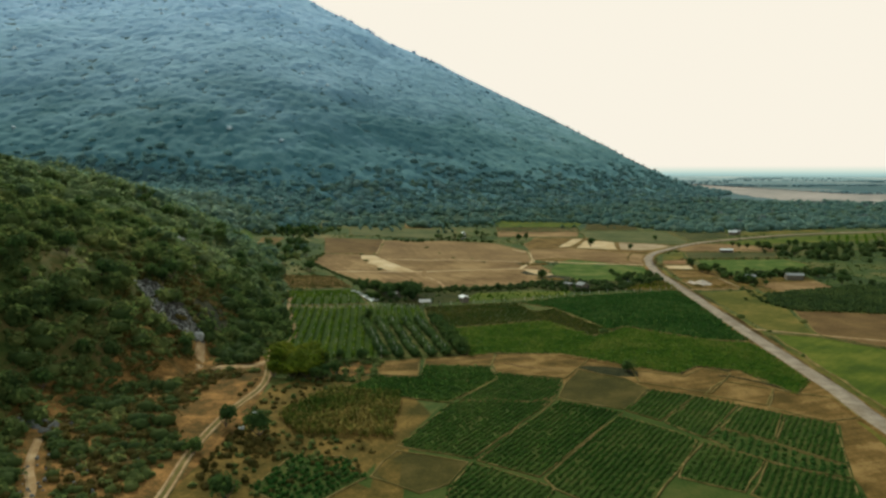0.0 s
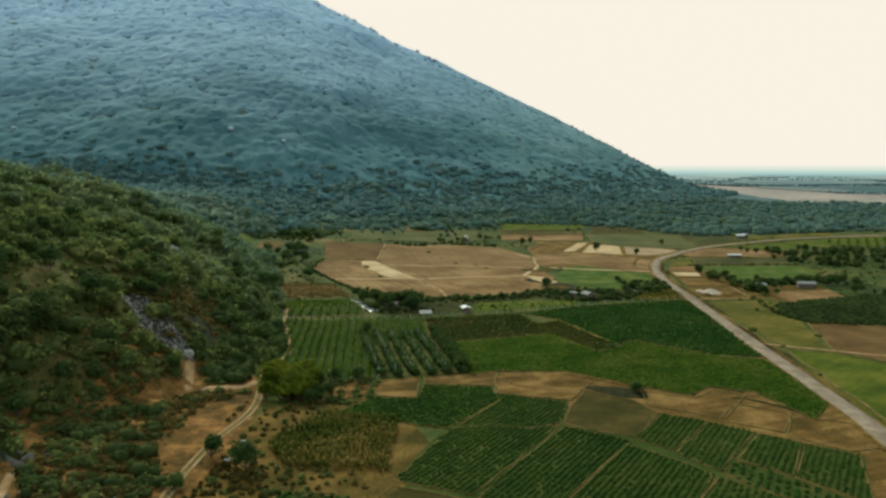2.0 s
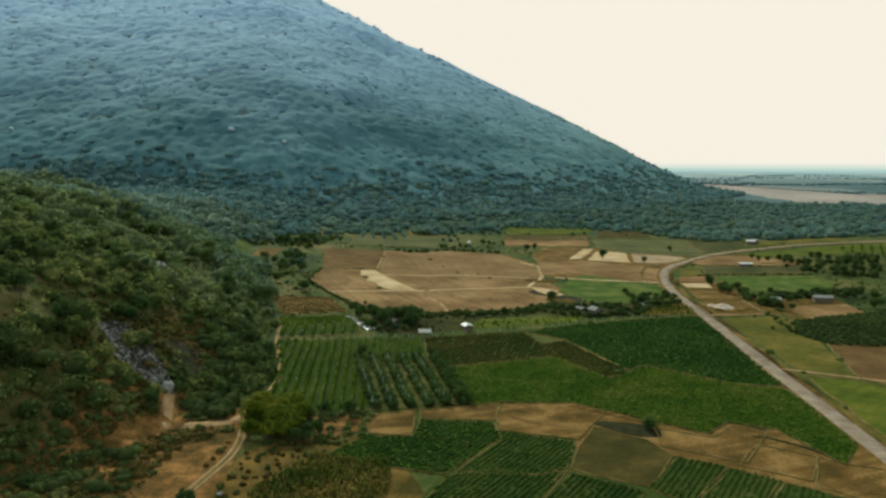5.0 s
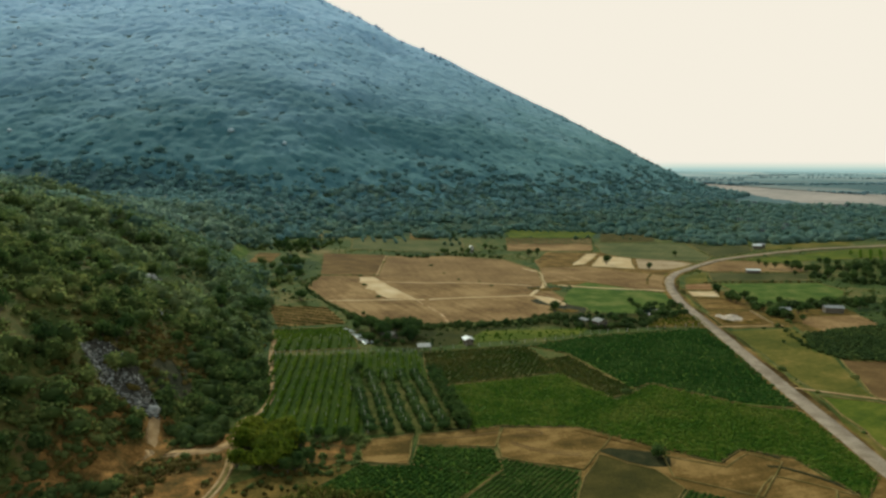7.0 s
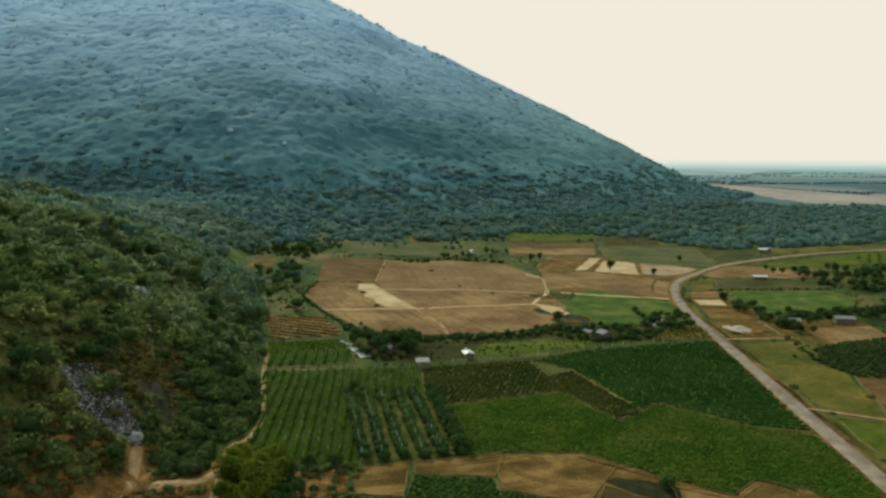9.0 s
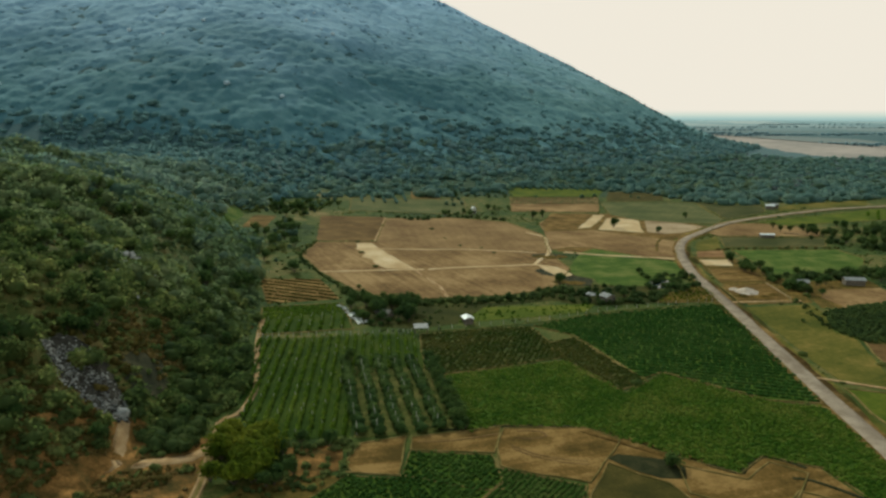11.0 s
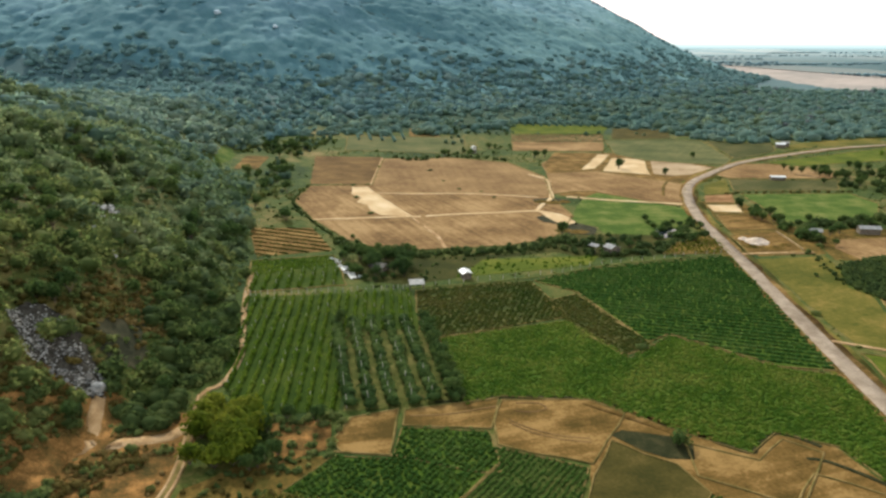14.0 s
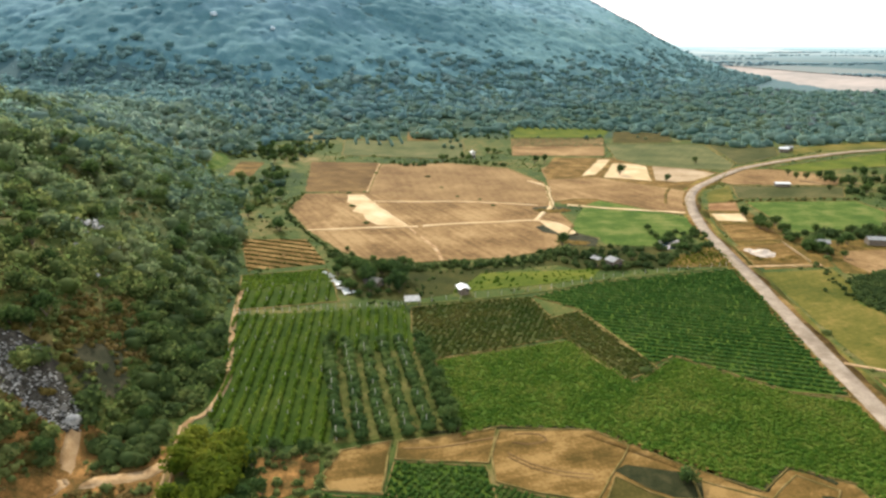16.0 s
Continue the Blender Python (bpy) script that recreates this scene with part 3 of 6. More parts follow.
field("tan bare field beside the road bend", [(46, 376), (50, 377), (70.6, 382), (104, 350), (96, 331), (90, 310), (81, 313.5), (61, 335), (51.5, 335), (43.5, 330), (44, 346)], "tan", 0.5)
field("pale dry plots beside the road", [(73, 381), (84, 377), (93.5, 372), (101, 414), (93, 420), (85, 420)], "pale", 0.8)
field("tan dry plot", [(63, 384), (71, 388), (87, 432), (80, 432)], "pale", 0.6)
field("bright green grassy field", [(44, 291), (54.6, 324), (61.6, 333), (81.7, 314), (88, 306), (86, 288), (69, 268), (52, 270), (51.5, 278), (46, 283.5)], "grass", 0)
field("terraced tan plot with low banks", [(-61.5, 263), (-42.5, 268), (-32, 244.5), (-51.5, 235)], "tan_plain", 0)
field("field of vines in rows", [(-51.5, 230.5), (-31, 240), (-23.5, 216.5), (-46, 206.5)], "vine_soil", 0.8)
field("field of vines in long rows", [(-45, 203.5), (-7, 215), (-3, 190), (-19.5, 189.5), (-15, 154.5), (-32, 151), (-37.5, 163)], "vine_soil", 0)
field("orchard ground with sandy alleys", [(-19.5, 189.5), (-3, 196), (5, 159), (-14, 154.5)], "alley", 0)
field("field of withering brown crop", [(-6, 215), (24, 223), (30, 198), (2, 187), (-3, 189)], "dull_crop_soil", 0.6)
field("narrow strip of brown crop", [(26, 208), (34, 213), (45, 184), (38, 178), (29, 197)], "dull_crop_soil", 0.8)
field("large dark green field of crop in rows", [(25, 223), (43, 234), (84, 246), (80, 205), (77, 172), (67, 174), (50, 189), (45, 185), (35, 214)], "gap_grass", 0.7)
field("wide field of leafy light green crop", [(1, 186), (30, 196), (39, 177), (50, 188), (67, 173), (77, 170), (75, 140), (68, 130), (64, 146), (56, 150), (50, 144), (42, 149), (32, 157), (28, 160), (13, 161), (6, 158)], "gap_grass", 0.4)
field("small tan fallow plot", [(-15, 145.5), (-13, 152.5), (-5, 156), (-5, 142), (-13, 142.5)], "tan_plain", 0.6)
field("tan fallow plot with tyre marks", [(-4, 156), (12, 160), (10.5, 150), (-4, 151)], "tan_plain", 0.6)
field("tan fallow plot with pale worn middle", [(13, 160), (28, 160), (33, 155.5), (29.2, 147.5), (24.9, 140.3), (17, 143), (11.1, 145.3), (11, 152)], "tan_plain", 0.6)
field("dull brown fallow plot", [(24.7, 137.9), (29.5, 146.7), (33.7, 143.4), (38.0, 140.6), (40.4, 133.5), (32.6, 122.1), (26.6, 124.9), (21.4, 128.4)], "dark_fallow", 0.45)
field("tan stubble plot", [(41, 147), (50, 142), (56, 148), (61, 144), (52, 131), (40, 138)], "tan_plain", 0.6)
field("tan stubble plot by a ditch", [(57, 139), (65, 134), (59, 124), (50, 130)], "tan_plain", 0.6)
field("tan stubble plot near the road", [(65, 133), (74, 128), (73, 118), (66, 116), (59, 123)], "tan_plain", 0.6)
field("plot of leafy green crop in rows", [(32.6, 121.5), (40.6, 133.2), (48.0, 129.4), (37.4, 115.9)], "plot_soil", 0.45)
field("plot of leafy green crop in rows", [(37.7, 115.6), (48.3, 129.0), (54.2, 124.2), (45.2, 112.5), (41.7, 108.5)], "plot_soil", 0.45)
field("plot of leafy green crop in rows", [(46.5, 112.7), (54.6, 123.6), (59.8, 119.8), (52.5, 106.9)], "plot_soil", 0.45)
field("plot of leafy green crop in rows", [(52.7, 106.4), (60.1, 119.2), (66.6, 114.8), (59.0, 98.1)], "plot_soil", 0.45)
field("narrow plot of low green crop", [(42.0, 108.3), (45.7, 112.0), (52.0, 106.0), (58.7, 97.2), (57.1, 93.3), (50.6, 97.5), (44.7, 103.3)], "plot_soil", 0.45)
field("plot of leafy green crop in rows", [(40.9, 106.6), (47.7, 99.9), (40.6, 89.2), (33.3, 94.0)], "plot_soil", 0.45)
field("plot of leafy green crop in rows", [(47.8, 99.1), (56.7, 92.4), (54.1, 85.1), (46.1, 81.5), (40.9, 88.8)], "plot_soil", 0.45)
field("large plot of dark green crop in rows", [(32.9, 116.7), (40.7, 107.3), (33.0, 95.5), (27.9, 87.9), (23.1, 80.8), (15.4, 90.7), (14.2, 93.8), (30.6, 118.3)], "plot_soil", 0.45)
field("large plot of dark green crop in rows", [(21.4, 127.1), (26.4, 123.6), (31.7, 120.3), (13.5, 94.2), (4.9, 99.9)], "plot_soil", 0.45)
field("large plot of dark green crop in rows", [(1.4, 125.5), (8.3, 127.7), (15.8, 125.5), (20.6, 127.1), (4.4, 100.3), (-6.9, 105.3)], "plot_soil", 0.45)
field("plot of dark green crop in rows", [(3, 127.2), (10.8, 140), (10.9, 144.8), (17, 142.4), (24.5, 139.6), (21.2, 128.4), (16.4, 126.3), (8, 126.2)], "plot_soil", 0.45)
field("plot of bushy green crop", [(-4, 150), (10, 149), (11, 141), (1, 126), (-10, 129), (-19.5, 132), (-14, 141.5), (-5, 141)], "gap_grass", 0.4)
field("plot of green crop", [(4.5, 98.7), (15.2, 90.5), (12.6, 84.3), (7.6, 76.9), (-1.0, 80.8), (0.8, 91.5)], "plot_soil", 0.45)
field("brown weedy fallow plot", [(-7.1, 103.7), (3.8, 99.1), (0.5, 92.0), (-3.2, 89.2), (-10.2, 94.0)], "dark_fallow", 0.45)
field("plot of green crop", [(-22.5, 99), (-15, 100), (-11, 93.5), (-18, 83), (-25.5, 88)], "plot_soil", 0.5)
field("dry grassy clearing", [(-33, 104.5), (-9, 107), (-11, 94.5), (-23.5, 101), (-29, 89.5), (-33, 91.5)], "clearing", 0)
field("patch of drying maize", [(-28, 115.5), (-21.5, 130.5), (-8, 130), (-8, 108), (-23.5, 107.5)], "clearing", 0)
field("bank of yellow green grass along a farm track", [(4, 225), (42, 237), (46, 246), (12, 241)], "meadow", 0)
field("yellow green grass field beside the road", [(90, 243), (111, 246), (106, 211), (97, 178), (87, 184)], "olive", 0)
field("bare brown field", [(107, 211), (150, 200), (112, 160), (98, 178)], "brown", 0.8)
field("green grass field beside the road", [(86, 180), (97, 176), (111, 158), (86, 118), (80, 122)], "meadow", 0.8)
field("plantation ground", [(110, 237), (126, 245.5), (180, 265), (152, 201), (108, 210), (104, 219)], "crop_soil", 0)
field("brown plot behind the sheds", [(124, 372), (138, 401), (158, 404), (172, 396), (183, 380), (172, 364), (126, 365)], "tan", 0.8)
field("dark weedy field", [(125.5, 362), (174, 361), (163, 339.5), (119, 337)], "dark_weeds", 0.8)
field("green grass field", [(119, 331), (164, 333), (165, 314), (152, 292), (117, 284), (118, 300)], "grass", 0.8)
field("pale dry plot by the road", [(99, 311), (111, 312), (108, 299), (98, 300)], "pale", 0.6)
field("brown building plot", [(97, 296), (113, 296), (111, 276), (94, 274)], "tan_plain", 0.6)
field("bare earth yard with a sand heap", [(92, 268), (110, 273), (107, 250), (90, 247)], "tan_plain", 0.6)
field("green field on the outside of the bend", [(160, 407), (250, 458), (300, 470), (260, 425), (170, 396)], "meadow", 0.8)
field("green field near the mountain foot", [(-57, 428.5), (-64.5, 486), (8, 502), (8, 437)], "dull_meadow", 0.8)
field("tan field with rows of young plants", [(35, 445), (39, 511), (99, 515), (86, 443)], "tan", 0.8)
field("green field at the forest edge", [(39, 512), (42, 562), (112, 558), (99, 516)], "meadow", 0.0)
field("dull green field under the mountain", [(95, 489), (154, 489), (147, 417), (138, 400), (122, 403), (100, 413), (90, 432)], "dull_meadow", 0.8)
field("dark fallow field under the mountain", [(156, 486), (192, 475), (183, 447), (167, 431), (149, 417)], "dark_weeds", 0.8)
field("bare orange scrubland at the foot of the hill", [(-64, 84), (-36, 80), (-33, 110), (-34, 135), (-37, 150), (-50, 152), (-61, 152), (-63, 140), (-61, 126), (-68, 112)], "scrub_soil", 0.0)
field("small bright green plot among trees", [(-109, 366), (-103, 376), (-109.5, 407), (-115, 400)], "grass", 0.0)
field("dusty tan yard among trees", [(-97, 362), (-86, 360), (-90, 396), (-102, 398), (-100, 380)], "tan_plain", 0.0)
field("small dark pond among bushes", [(70, 275), (79, 275.5), (76, 266), (69, 265)], "water", 0.0)
field("weedy plot of yellowing plants", [(71.3, 258), (81.6, 267.4), (86.5, 266), (85, 248.5), (64.5, 247.2)], "clearing", 0.6)
field("orange bare patch beside the bushes", [(-25.5, 149), (-16, 151.5), (-15, 143), (-22, 138)], "scrub_soil", 0.0)
field("worn ground of tan soil round the dry plots", [(46, 327), (90, 309), (97, 331), (104, 350), (116, 370), (133, 393), (119, 409), (88, 437), (58, 439), (47, 400)], "tan_plain", 0.0)
field("worn ground of tan soil round the yard", [(92, 246), (113, 248), (118, 275), (116, 300), (113, 318), (99, 318), (95, 292)], "clearing", 0.0)
field("worn ground of brown grass by the ditch", [(-30, 222), (-8, 219), (4, 225), (12, 241), (36, 250), (36, 255), (20, 247), (-12, 242), (-22, 240)], "olive_floor", 0.0)
field("pale worn middle of the fallow plot", [(14, 148.5), (25, 147), (23.5, 144), (15.5, 146)], "pale", 0.0)
field("dark weedy hollow beside the plots", [(29.3, 148.6), (31.5, 150), (39, 148), (41.2, 145.6), (40.5, 142), (36.4, 142), (33.4, 144)], "ditch", 0.0)
field("bare earth yard of the farm houses", [(118, 254), (124, 264), (144, 267), (142, 247), (120, 243)], "tan", 0.0)
field("pale bare strip in the worn ground of the harvested field", [(-39.5, 333.9), (-33.4, 335.9), (-27, 322), (-19, 305), (-11.6, 291), (-22.5, 290), (-27, 296), (-29, 304), (-34, 307), (-33, 315), (-37.5, 321)], "pale", 0.0)
field("pale bare patch on the worn middle of the field edge", [(34.8, 300), (42.7, 293.3), (45.5, 281), (40, 281), (36, 292)], "pale", 0.0)
field("dark weedy hollow at the field edge", [(32.2, 291), (35.4, 294.3), (40.5, 286.3), (38.4, 281.4), (34.3, 284.5)], "dark_olive_soil", 0.0)
field("brown bare strip at the forest edge", [(101, 494), (112, 547), (149, 541), (138, 496)], "dark_fallow", 0.0)
field("olive wedge of grass beside the road", [(110, 349), (125, 363.5), (116, 333), (104, 329)], "olive", 0.0)
field("bare brown patch among the forest trees", [(-29, 528), (-13, 534), (-7, 498), (-27, 494)], "tan_plain", 0.0)
field("worn ground of tan soil between the plots", [(28, 160), (33, 156.5), (42, 148.5), (50, 143.5), (56, 149.5), (63.5, 145.5), (67.5, 130), (75, 139), (74, 117), (66, 114), (57, 122), (40, 134), (23, 128), (25, 142)], "tan_plain", 0.0)
field("worn ground of brown earth round the farm houses", [(112, 243), (119, 275), (146, 279), (142, 250), (128, 240)], "clearing", 0.0)
field("worn ground of brown grass round the maize", [(-35, 84), (-33, 131), (-27, 137), (-14, 142), (-4, 126), (4, 99), (-7, 84), (-14, 80)], "clearing", 0.0)
field("worn ground of olive earth under the plots", [(-8, 104), (1, 127), (10, 141), (24, 139), (22, 130), (33, 121), (43, 136), (56, 124), (68, 116), (58, 93), (50, 74), (24, 76), (0, 82), (-12, 92)], "plot_soil", 0.0)
field("worn ground of orange soil between plots and road", [(67.5, 115), (74, 118), (73, 95), (69, 50), (50, 66), (57.5, 94)], "tan_plain", 0.0)
field("orange bare plot beside the road", [(99.5, 315), (103.5, 328), (115.5, 330.5), (111.5, 315)], "orange_soil", 0.6)
field("pale sandy ground inside the road bend", [(103, 371), (112, 373), (128, 391), (121, 404), (104, 412), (96, 375)], "tan_light", 0.0)
field("pale dry plot behind the long shed", [(150, 366), (166, 366), (172, 376), (156, 378)], "tan_light", 0.0)
field("olive grass above the road bend", [(191, 447), (212, 462), (257, 475), (273, 503), (223, 484), (198, 466)], "olive", 0.0)
field("dark brown hollow at the corner of the harvested field", [(33.8, 319.9), (36.0, 310.8), (45.7, 312.6), (48.1, 320.1), (41.4, 323.2)], "dark_olive_soil", 0.0)
field("dark brown hollow beside the green field", [(39.2, 279.1), (40.9, 268.4), (48.4, 268.6), (51.3, 277.5), (45.5, 283.4)], "dark_olive_soil", 0.0)
field("worn ground of tan soil above the bare field", [(44, 346), (46, 377), (46, 402), (51.8, 415), (73.4, 435), (86, 430), (72, 382), (50, 373)], "tan", 0.0)
field("worn ground of dark grass round the huts", [(30, 252), (36.4, 266.4), (49.2, 268.5), (69, 268), (72, 260), (64, 246), (41, 243)], "olive_floor", 0.0)
field("pinkish bare fields far out on the plain", [(473, 1469), (586, 1333), (695, 1237), (900, 1200), (700, 840), (505, 868), (462, 967), (454, 1135), (450, 1358)], "pink", 0.0)

for i, (label, poly, soil, bund) in enumerate(FIELDS):
    field_ground(label, poly, soil, 0.05 + 0.03 * ("upper part" in label or "worn middle" in label or "bare strip" in label or "hollow" in label or "pond" in label) - 0.03 * (label.startswith("worn ground")) + 0.006 * (i % 5), 0.7 if "plain" not in label else 18.0, 20 + i, bund)

# ---------------------------------------------------------------- foliage
def ico(sub):
    bm = bmesh.new()
    bmesh.ops.create_icosphere(bm, subdivisions=sub, radius=1.0)
    v = np.array([q.co[:] for q in bm.verts])
    f = np.array([[q.index for q in p.verts] for p in bm.faces])
    bm.free()
    return v, f


ICO1 = ico(1)
RNG = np.random.default_rng(7)


def leaf_cloud(centres, radii, leaves, size, lobes=5, rng=RNG, up=0.25):
    """Leaves as small bent quads on the lobes of many crowns. centres, radii: N x 3."""
    n = len(centres)
    lob = rng.normal(size=(n, lobes, 3))
    lob /= np.linalg.norm(lob, axis=2)[..., None]
    lob *= rng.uniform(0.25, 0.62, (n, lobes, 1))
    lr = rng.uniform(0.38, 0.6, (n, lobes, 1))
    pick = rng.integers(0, lobes, (n, leaves))
    d = rng.normal(size=(n, leaves, 3))
    d[..., 2] += 0.35
    d /= np.linalg.norm(d, axis=2)[..., None]
    idx = np.arange(n)[:, None]
    p = lob[idx, pick] + d * lr[idx, pick] * rng.uniform(0.85, 1.08, (n, leaves, 1))
    p = centres[:, None] + p * radii[:, None]
    nr = d + rng.normal(size=d.shape) * 0.45
    nr[..., 2] += up
    nr /= np.linalg.norm(nr, axis=2)[..., None]
    t = np.cross(nr, rng.normal(size=nr.shape))
    t /= np.linalg.norm(t, axis=2)[..., None]
    b = np.cross(nr, t)
    s = rng.uniform(0.6, 1.35, (n, leaves, 1)) * np.asarray(size).reshape(-1, 1, 1)
    q = np.stack([p - t * s, p - b * s * 0.6 + nr * s * 0.2, p + t * s, p + b * s * 0.6 + nr * s * 0.2], 2).reshape(-1, 3)
    return q, np.arange(len(q)).reshape(-1, 4)


def cores(centres, radii, shape, rng=RNG, rough=0.25, shrink=0.78):
    """The leafy bulk inside each crown: an uneven low blob."""
    v0, f0 = shape
    n, k = len(centres), len(v0)
    r = shrink * (1 + rng.uniform(-rough, rough, (n, k, 1)))
    v = centres[:, None] + v0[None] * r * radii[:, None]
    f = f0[None] + (np.arange(n) * k)[:, None, None]
    return v.reshape(-1, 3), f.reshape(-1, f0.shape[1])


def join_tri_quad(vt, ft, vq, fq):
    """Triangles and quads together, quads split."""
    tri = np.concatenate([fq[:, [0, 1, 2]], fq[:, [0, 2, 3]]]) + len(vt)
    return np.concatenate([vt, vq]), np.concatenate([ft, tri])


def foliage(name, label, category, centres, radii, leaves, size, material, shape=None, lobes=5, rough=0.25, shrink=0.72, kind="stuff", group=""):
    """One mass of plants that nobody could count."""
    centres, radii = np.asarray(centres, float), np.asarray(radii, float)
    vq, fq = leaf_cloud(centres, radii, leaves, size, lobes)
    if shape is not None:
        vt, ft = cores(centres, radii, shape, RNG, rough, shrink)
        vq, fq = join_tri_quad(vt, ft, vq, fq)
    return tagged(new(name, make_mesh(name, vq, fq, material)), label, category, group, kind)


WORN = np.concatenate([smooth_line(q, 0.8) for q in (
    [(-52.8, 149.5), (-51.9, 146.4), (-50.7, 142.6), (-48.5, 140.1), (-43.8, 141.9), (-39.6, 143.6), (-37.8, 147.4)],
    [(-48.5, 140), (-51.6, 137), (-54, 129)], [(-51, 83), (-58.6, 96), (-61, 102)], [(-38.6, 104), (-39.2, 112), (-39.5, 120), (-39, 128), (-38.8, 136)], [(-41, 108), (-42, 116), (-42, 124), (-41.5, 132)], [(-35.7, 85), (-37, 99), (-36.7, 114.6), (-34.7, 131), (-37.2, 147), (-39.2, 157)])])


def sizes(lo, hi, n, skew=2.0):
    """Many small ones and a few large ones."""
    return lo + (hi - lo) * RNG.uniform(0, 1, n) ** skew


# kept bare, also in front, so the plot and yard show from the camera
CLEARED = [(-109, 362), (-94, 350), (-78, 350), (-87, 402), (-110, 410), (-117, 399)]


def scatter(n, x0, x1, y0, y1, keep):
    """Random places inside a rectangle, off the worn paths and the area kept open to the camera."""
    x, y = RNG.uniform(x0, x1, n), RNG.uniform(y0, y1, n)
    k = keep(x, y) & ~inside(x, y, CLEARED)
    if x0 < -35 and y0 < 158 and x1 - x0 < 400:
        for px, py in WORN:
            k &= (x - px) ** 2 + (y - py) ** 2 > 1.9 ** 2
    return x[k], y[k]


# mountain forest
def mountain_keep(x, y):
    z = height(x, y)
    az = np.degrees(np.arctan2(x, y))
    return (z > 6) & (az > -40) & (az < 27) & (foot_x(y) - x < 9999) & ((y > 640) | (x > -95)) & (RNG.uniform(size=x.shape) < 0.96)


def forest(n, lo, hi, name, label, keep, x0, x1, y0, y1, leaves, leaf, material, shape):
    x, y = scatter(n, x0, x1, y0, y1, keep)
    r = sizes(lo, hi, len(x)) * (0.7 + 0.6 * fbm(x, y, 40.0, 31))
    c = np.stack([x, y, height(x, y) + r * 0.3], 1)
    rad = np.stack([r * RNG.uniform(0.9, 1.4, len(x)), r * RNG.uniform(0.9, 1.4, len(x)), r * RNG.uniform(0.5, 0.8, len(x))], 1)
    return foliage(name, label, "forest", c, rad, leaves, leaf, material, shape)


# the closed canopy: an uneven sheet of crowns over the slope
def crown_domes(x, y, size, seed):
    """Height of a closed canopy: one dome of its own size for each cell of a jittered lattice."""
    def rnd(i, j, k):
        q = np.sin(i * 127.1 + j * 311.7 + (seed + k) * 74.7) * 43758.5453
        return q - np.floor(q)
    xi, yi = np.floor(x / size), np.floor(y / size)
    h = np.zeros(x.shape)
    for di in (-1, 0, 1):
        for dj in (-1, 0, 1):
            i, j = xi + di, yi + dj
            cx, cy = (i + 0.1 + 0.8 * rnd(i, j, 0)) * size, (j + 0.1 + 0.8 * rnd(i, j, 1)) * size
            r = size * (0.55 + 0.45 * rnd(i, j, 2))
            d = ((x - cx) ** 2 + (y - cy) ** 2) / r ** 2
            h = np.maximum(h, r * (0.45 + 0.35 * rnd(i, j, 3)) * np.sqrt(np.clip(1 - d, 0, 1)))
    return h


def canopy(xs, ys):
    gx, gy = np.meshgrid(xs, ys)
    jx, jy = gx + RNG.uniform(-0.5, 0.5, gx.shape), gy + RNG.uniform(-0.5, 0.5, gy.shape)
    ground = height(jx, jy)
    crowns = 0.55 * crown_domes(jx, jy, 8.5, 21) + 0.4 * crown_domes(jx + 300, jy, 4.2, 33) + 1.6 * (fbm(jx, jy, 45.0, 25) - 0.5)
    z = ground + crowns - 1.2 - 3.0 * np.clip((14 + 10 * fbm(jx, jy, 25.0, 29) - ground) / 12, 0, 1) - 9.0 * np.clip((625 - jy) / 50, 0, 1)
    nx, ny = len(xs), len(ys)
    i = (np.arange(ny - 1)[:, None] * nx + np.arange(nx - 1)[None]).ravel()
    az = np.degrees(np.arctan2(gx, gy))
    ok = ((az > -38) & (az < 27) & (ground > 5) & (np.hypot(gx - RIDGE_A[0], gy - RIDGE_A[1]) > 60) & ((gy < 1240) | (gx > -620))).ravel()
    i = i[ok[i]]
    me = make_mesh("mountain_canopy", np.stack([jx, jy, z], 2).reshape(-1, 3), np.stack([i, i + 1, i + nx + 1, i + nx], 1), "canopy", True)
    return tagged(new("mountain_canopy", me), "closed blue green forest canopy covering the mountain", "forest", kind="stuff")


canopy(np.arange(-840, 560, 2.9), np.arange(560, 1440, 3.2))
def slope_trees(n, keep, lo, hi, leaves, leaf, material, name, label, sink=0.3, x0=-900, x1=620, y0=545, y1=1420):
    """Single crowns standing out of the closed forest."""
    x, y = scatter(n, x0, x1, y0, y1, keep)
    r = sizes(lo, hi, len(x), 1.3) * (0.7 + 0.6 * fbm(x, y, 40.0, 31))
    c = np.stack([x, y, height(x, y) + r * sink], 1)
    rad = np.stack([r * RNG.uniform(0.9, 1.35, len(x)), r * RNG.uniform(0.9, 1.35, len(x)), r * RNG.uniform(0.55, 0.9, len(x))], 1)
    return foliage(name, label, "forest", c, rad, leaves, leaf, material, ICO1)


def east_flank(x, y):
    z = height(x, y)
    return mountain_keep(x, y) & (x > -330 + 320 * RNG.uniform(size=x.shape)) & (z < 24 + 26 * fbm(x, y, 40.0, 35) + 12 * RNG.uniform(size=x.shape)) & (y < 1080)


def skyline(x, y):
    """Along the mountain's outline as seen from the camera, from the summit down to the plain."""
    k = (x + 458) / 876
    return (np.abs(y - 1457 + 337 * k) < 70) & (k > 0.05) & (height(x, y) > 8)


slope_trees(8000, lambda x, y: east_flank(x, y) & (fbm(x, y, 28.0, 36) > 0.30), 2.0, 6.4, 14, 1.1, "hazed_lower_mountain_leaf", "flank_forest", "green forest crowns on the east flank of the mountain", 0.3, -330, 480, 545, 1080)
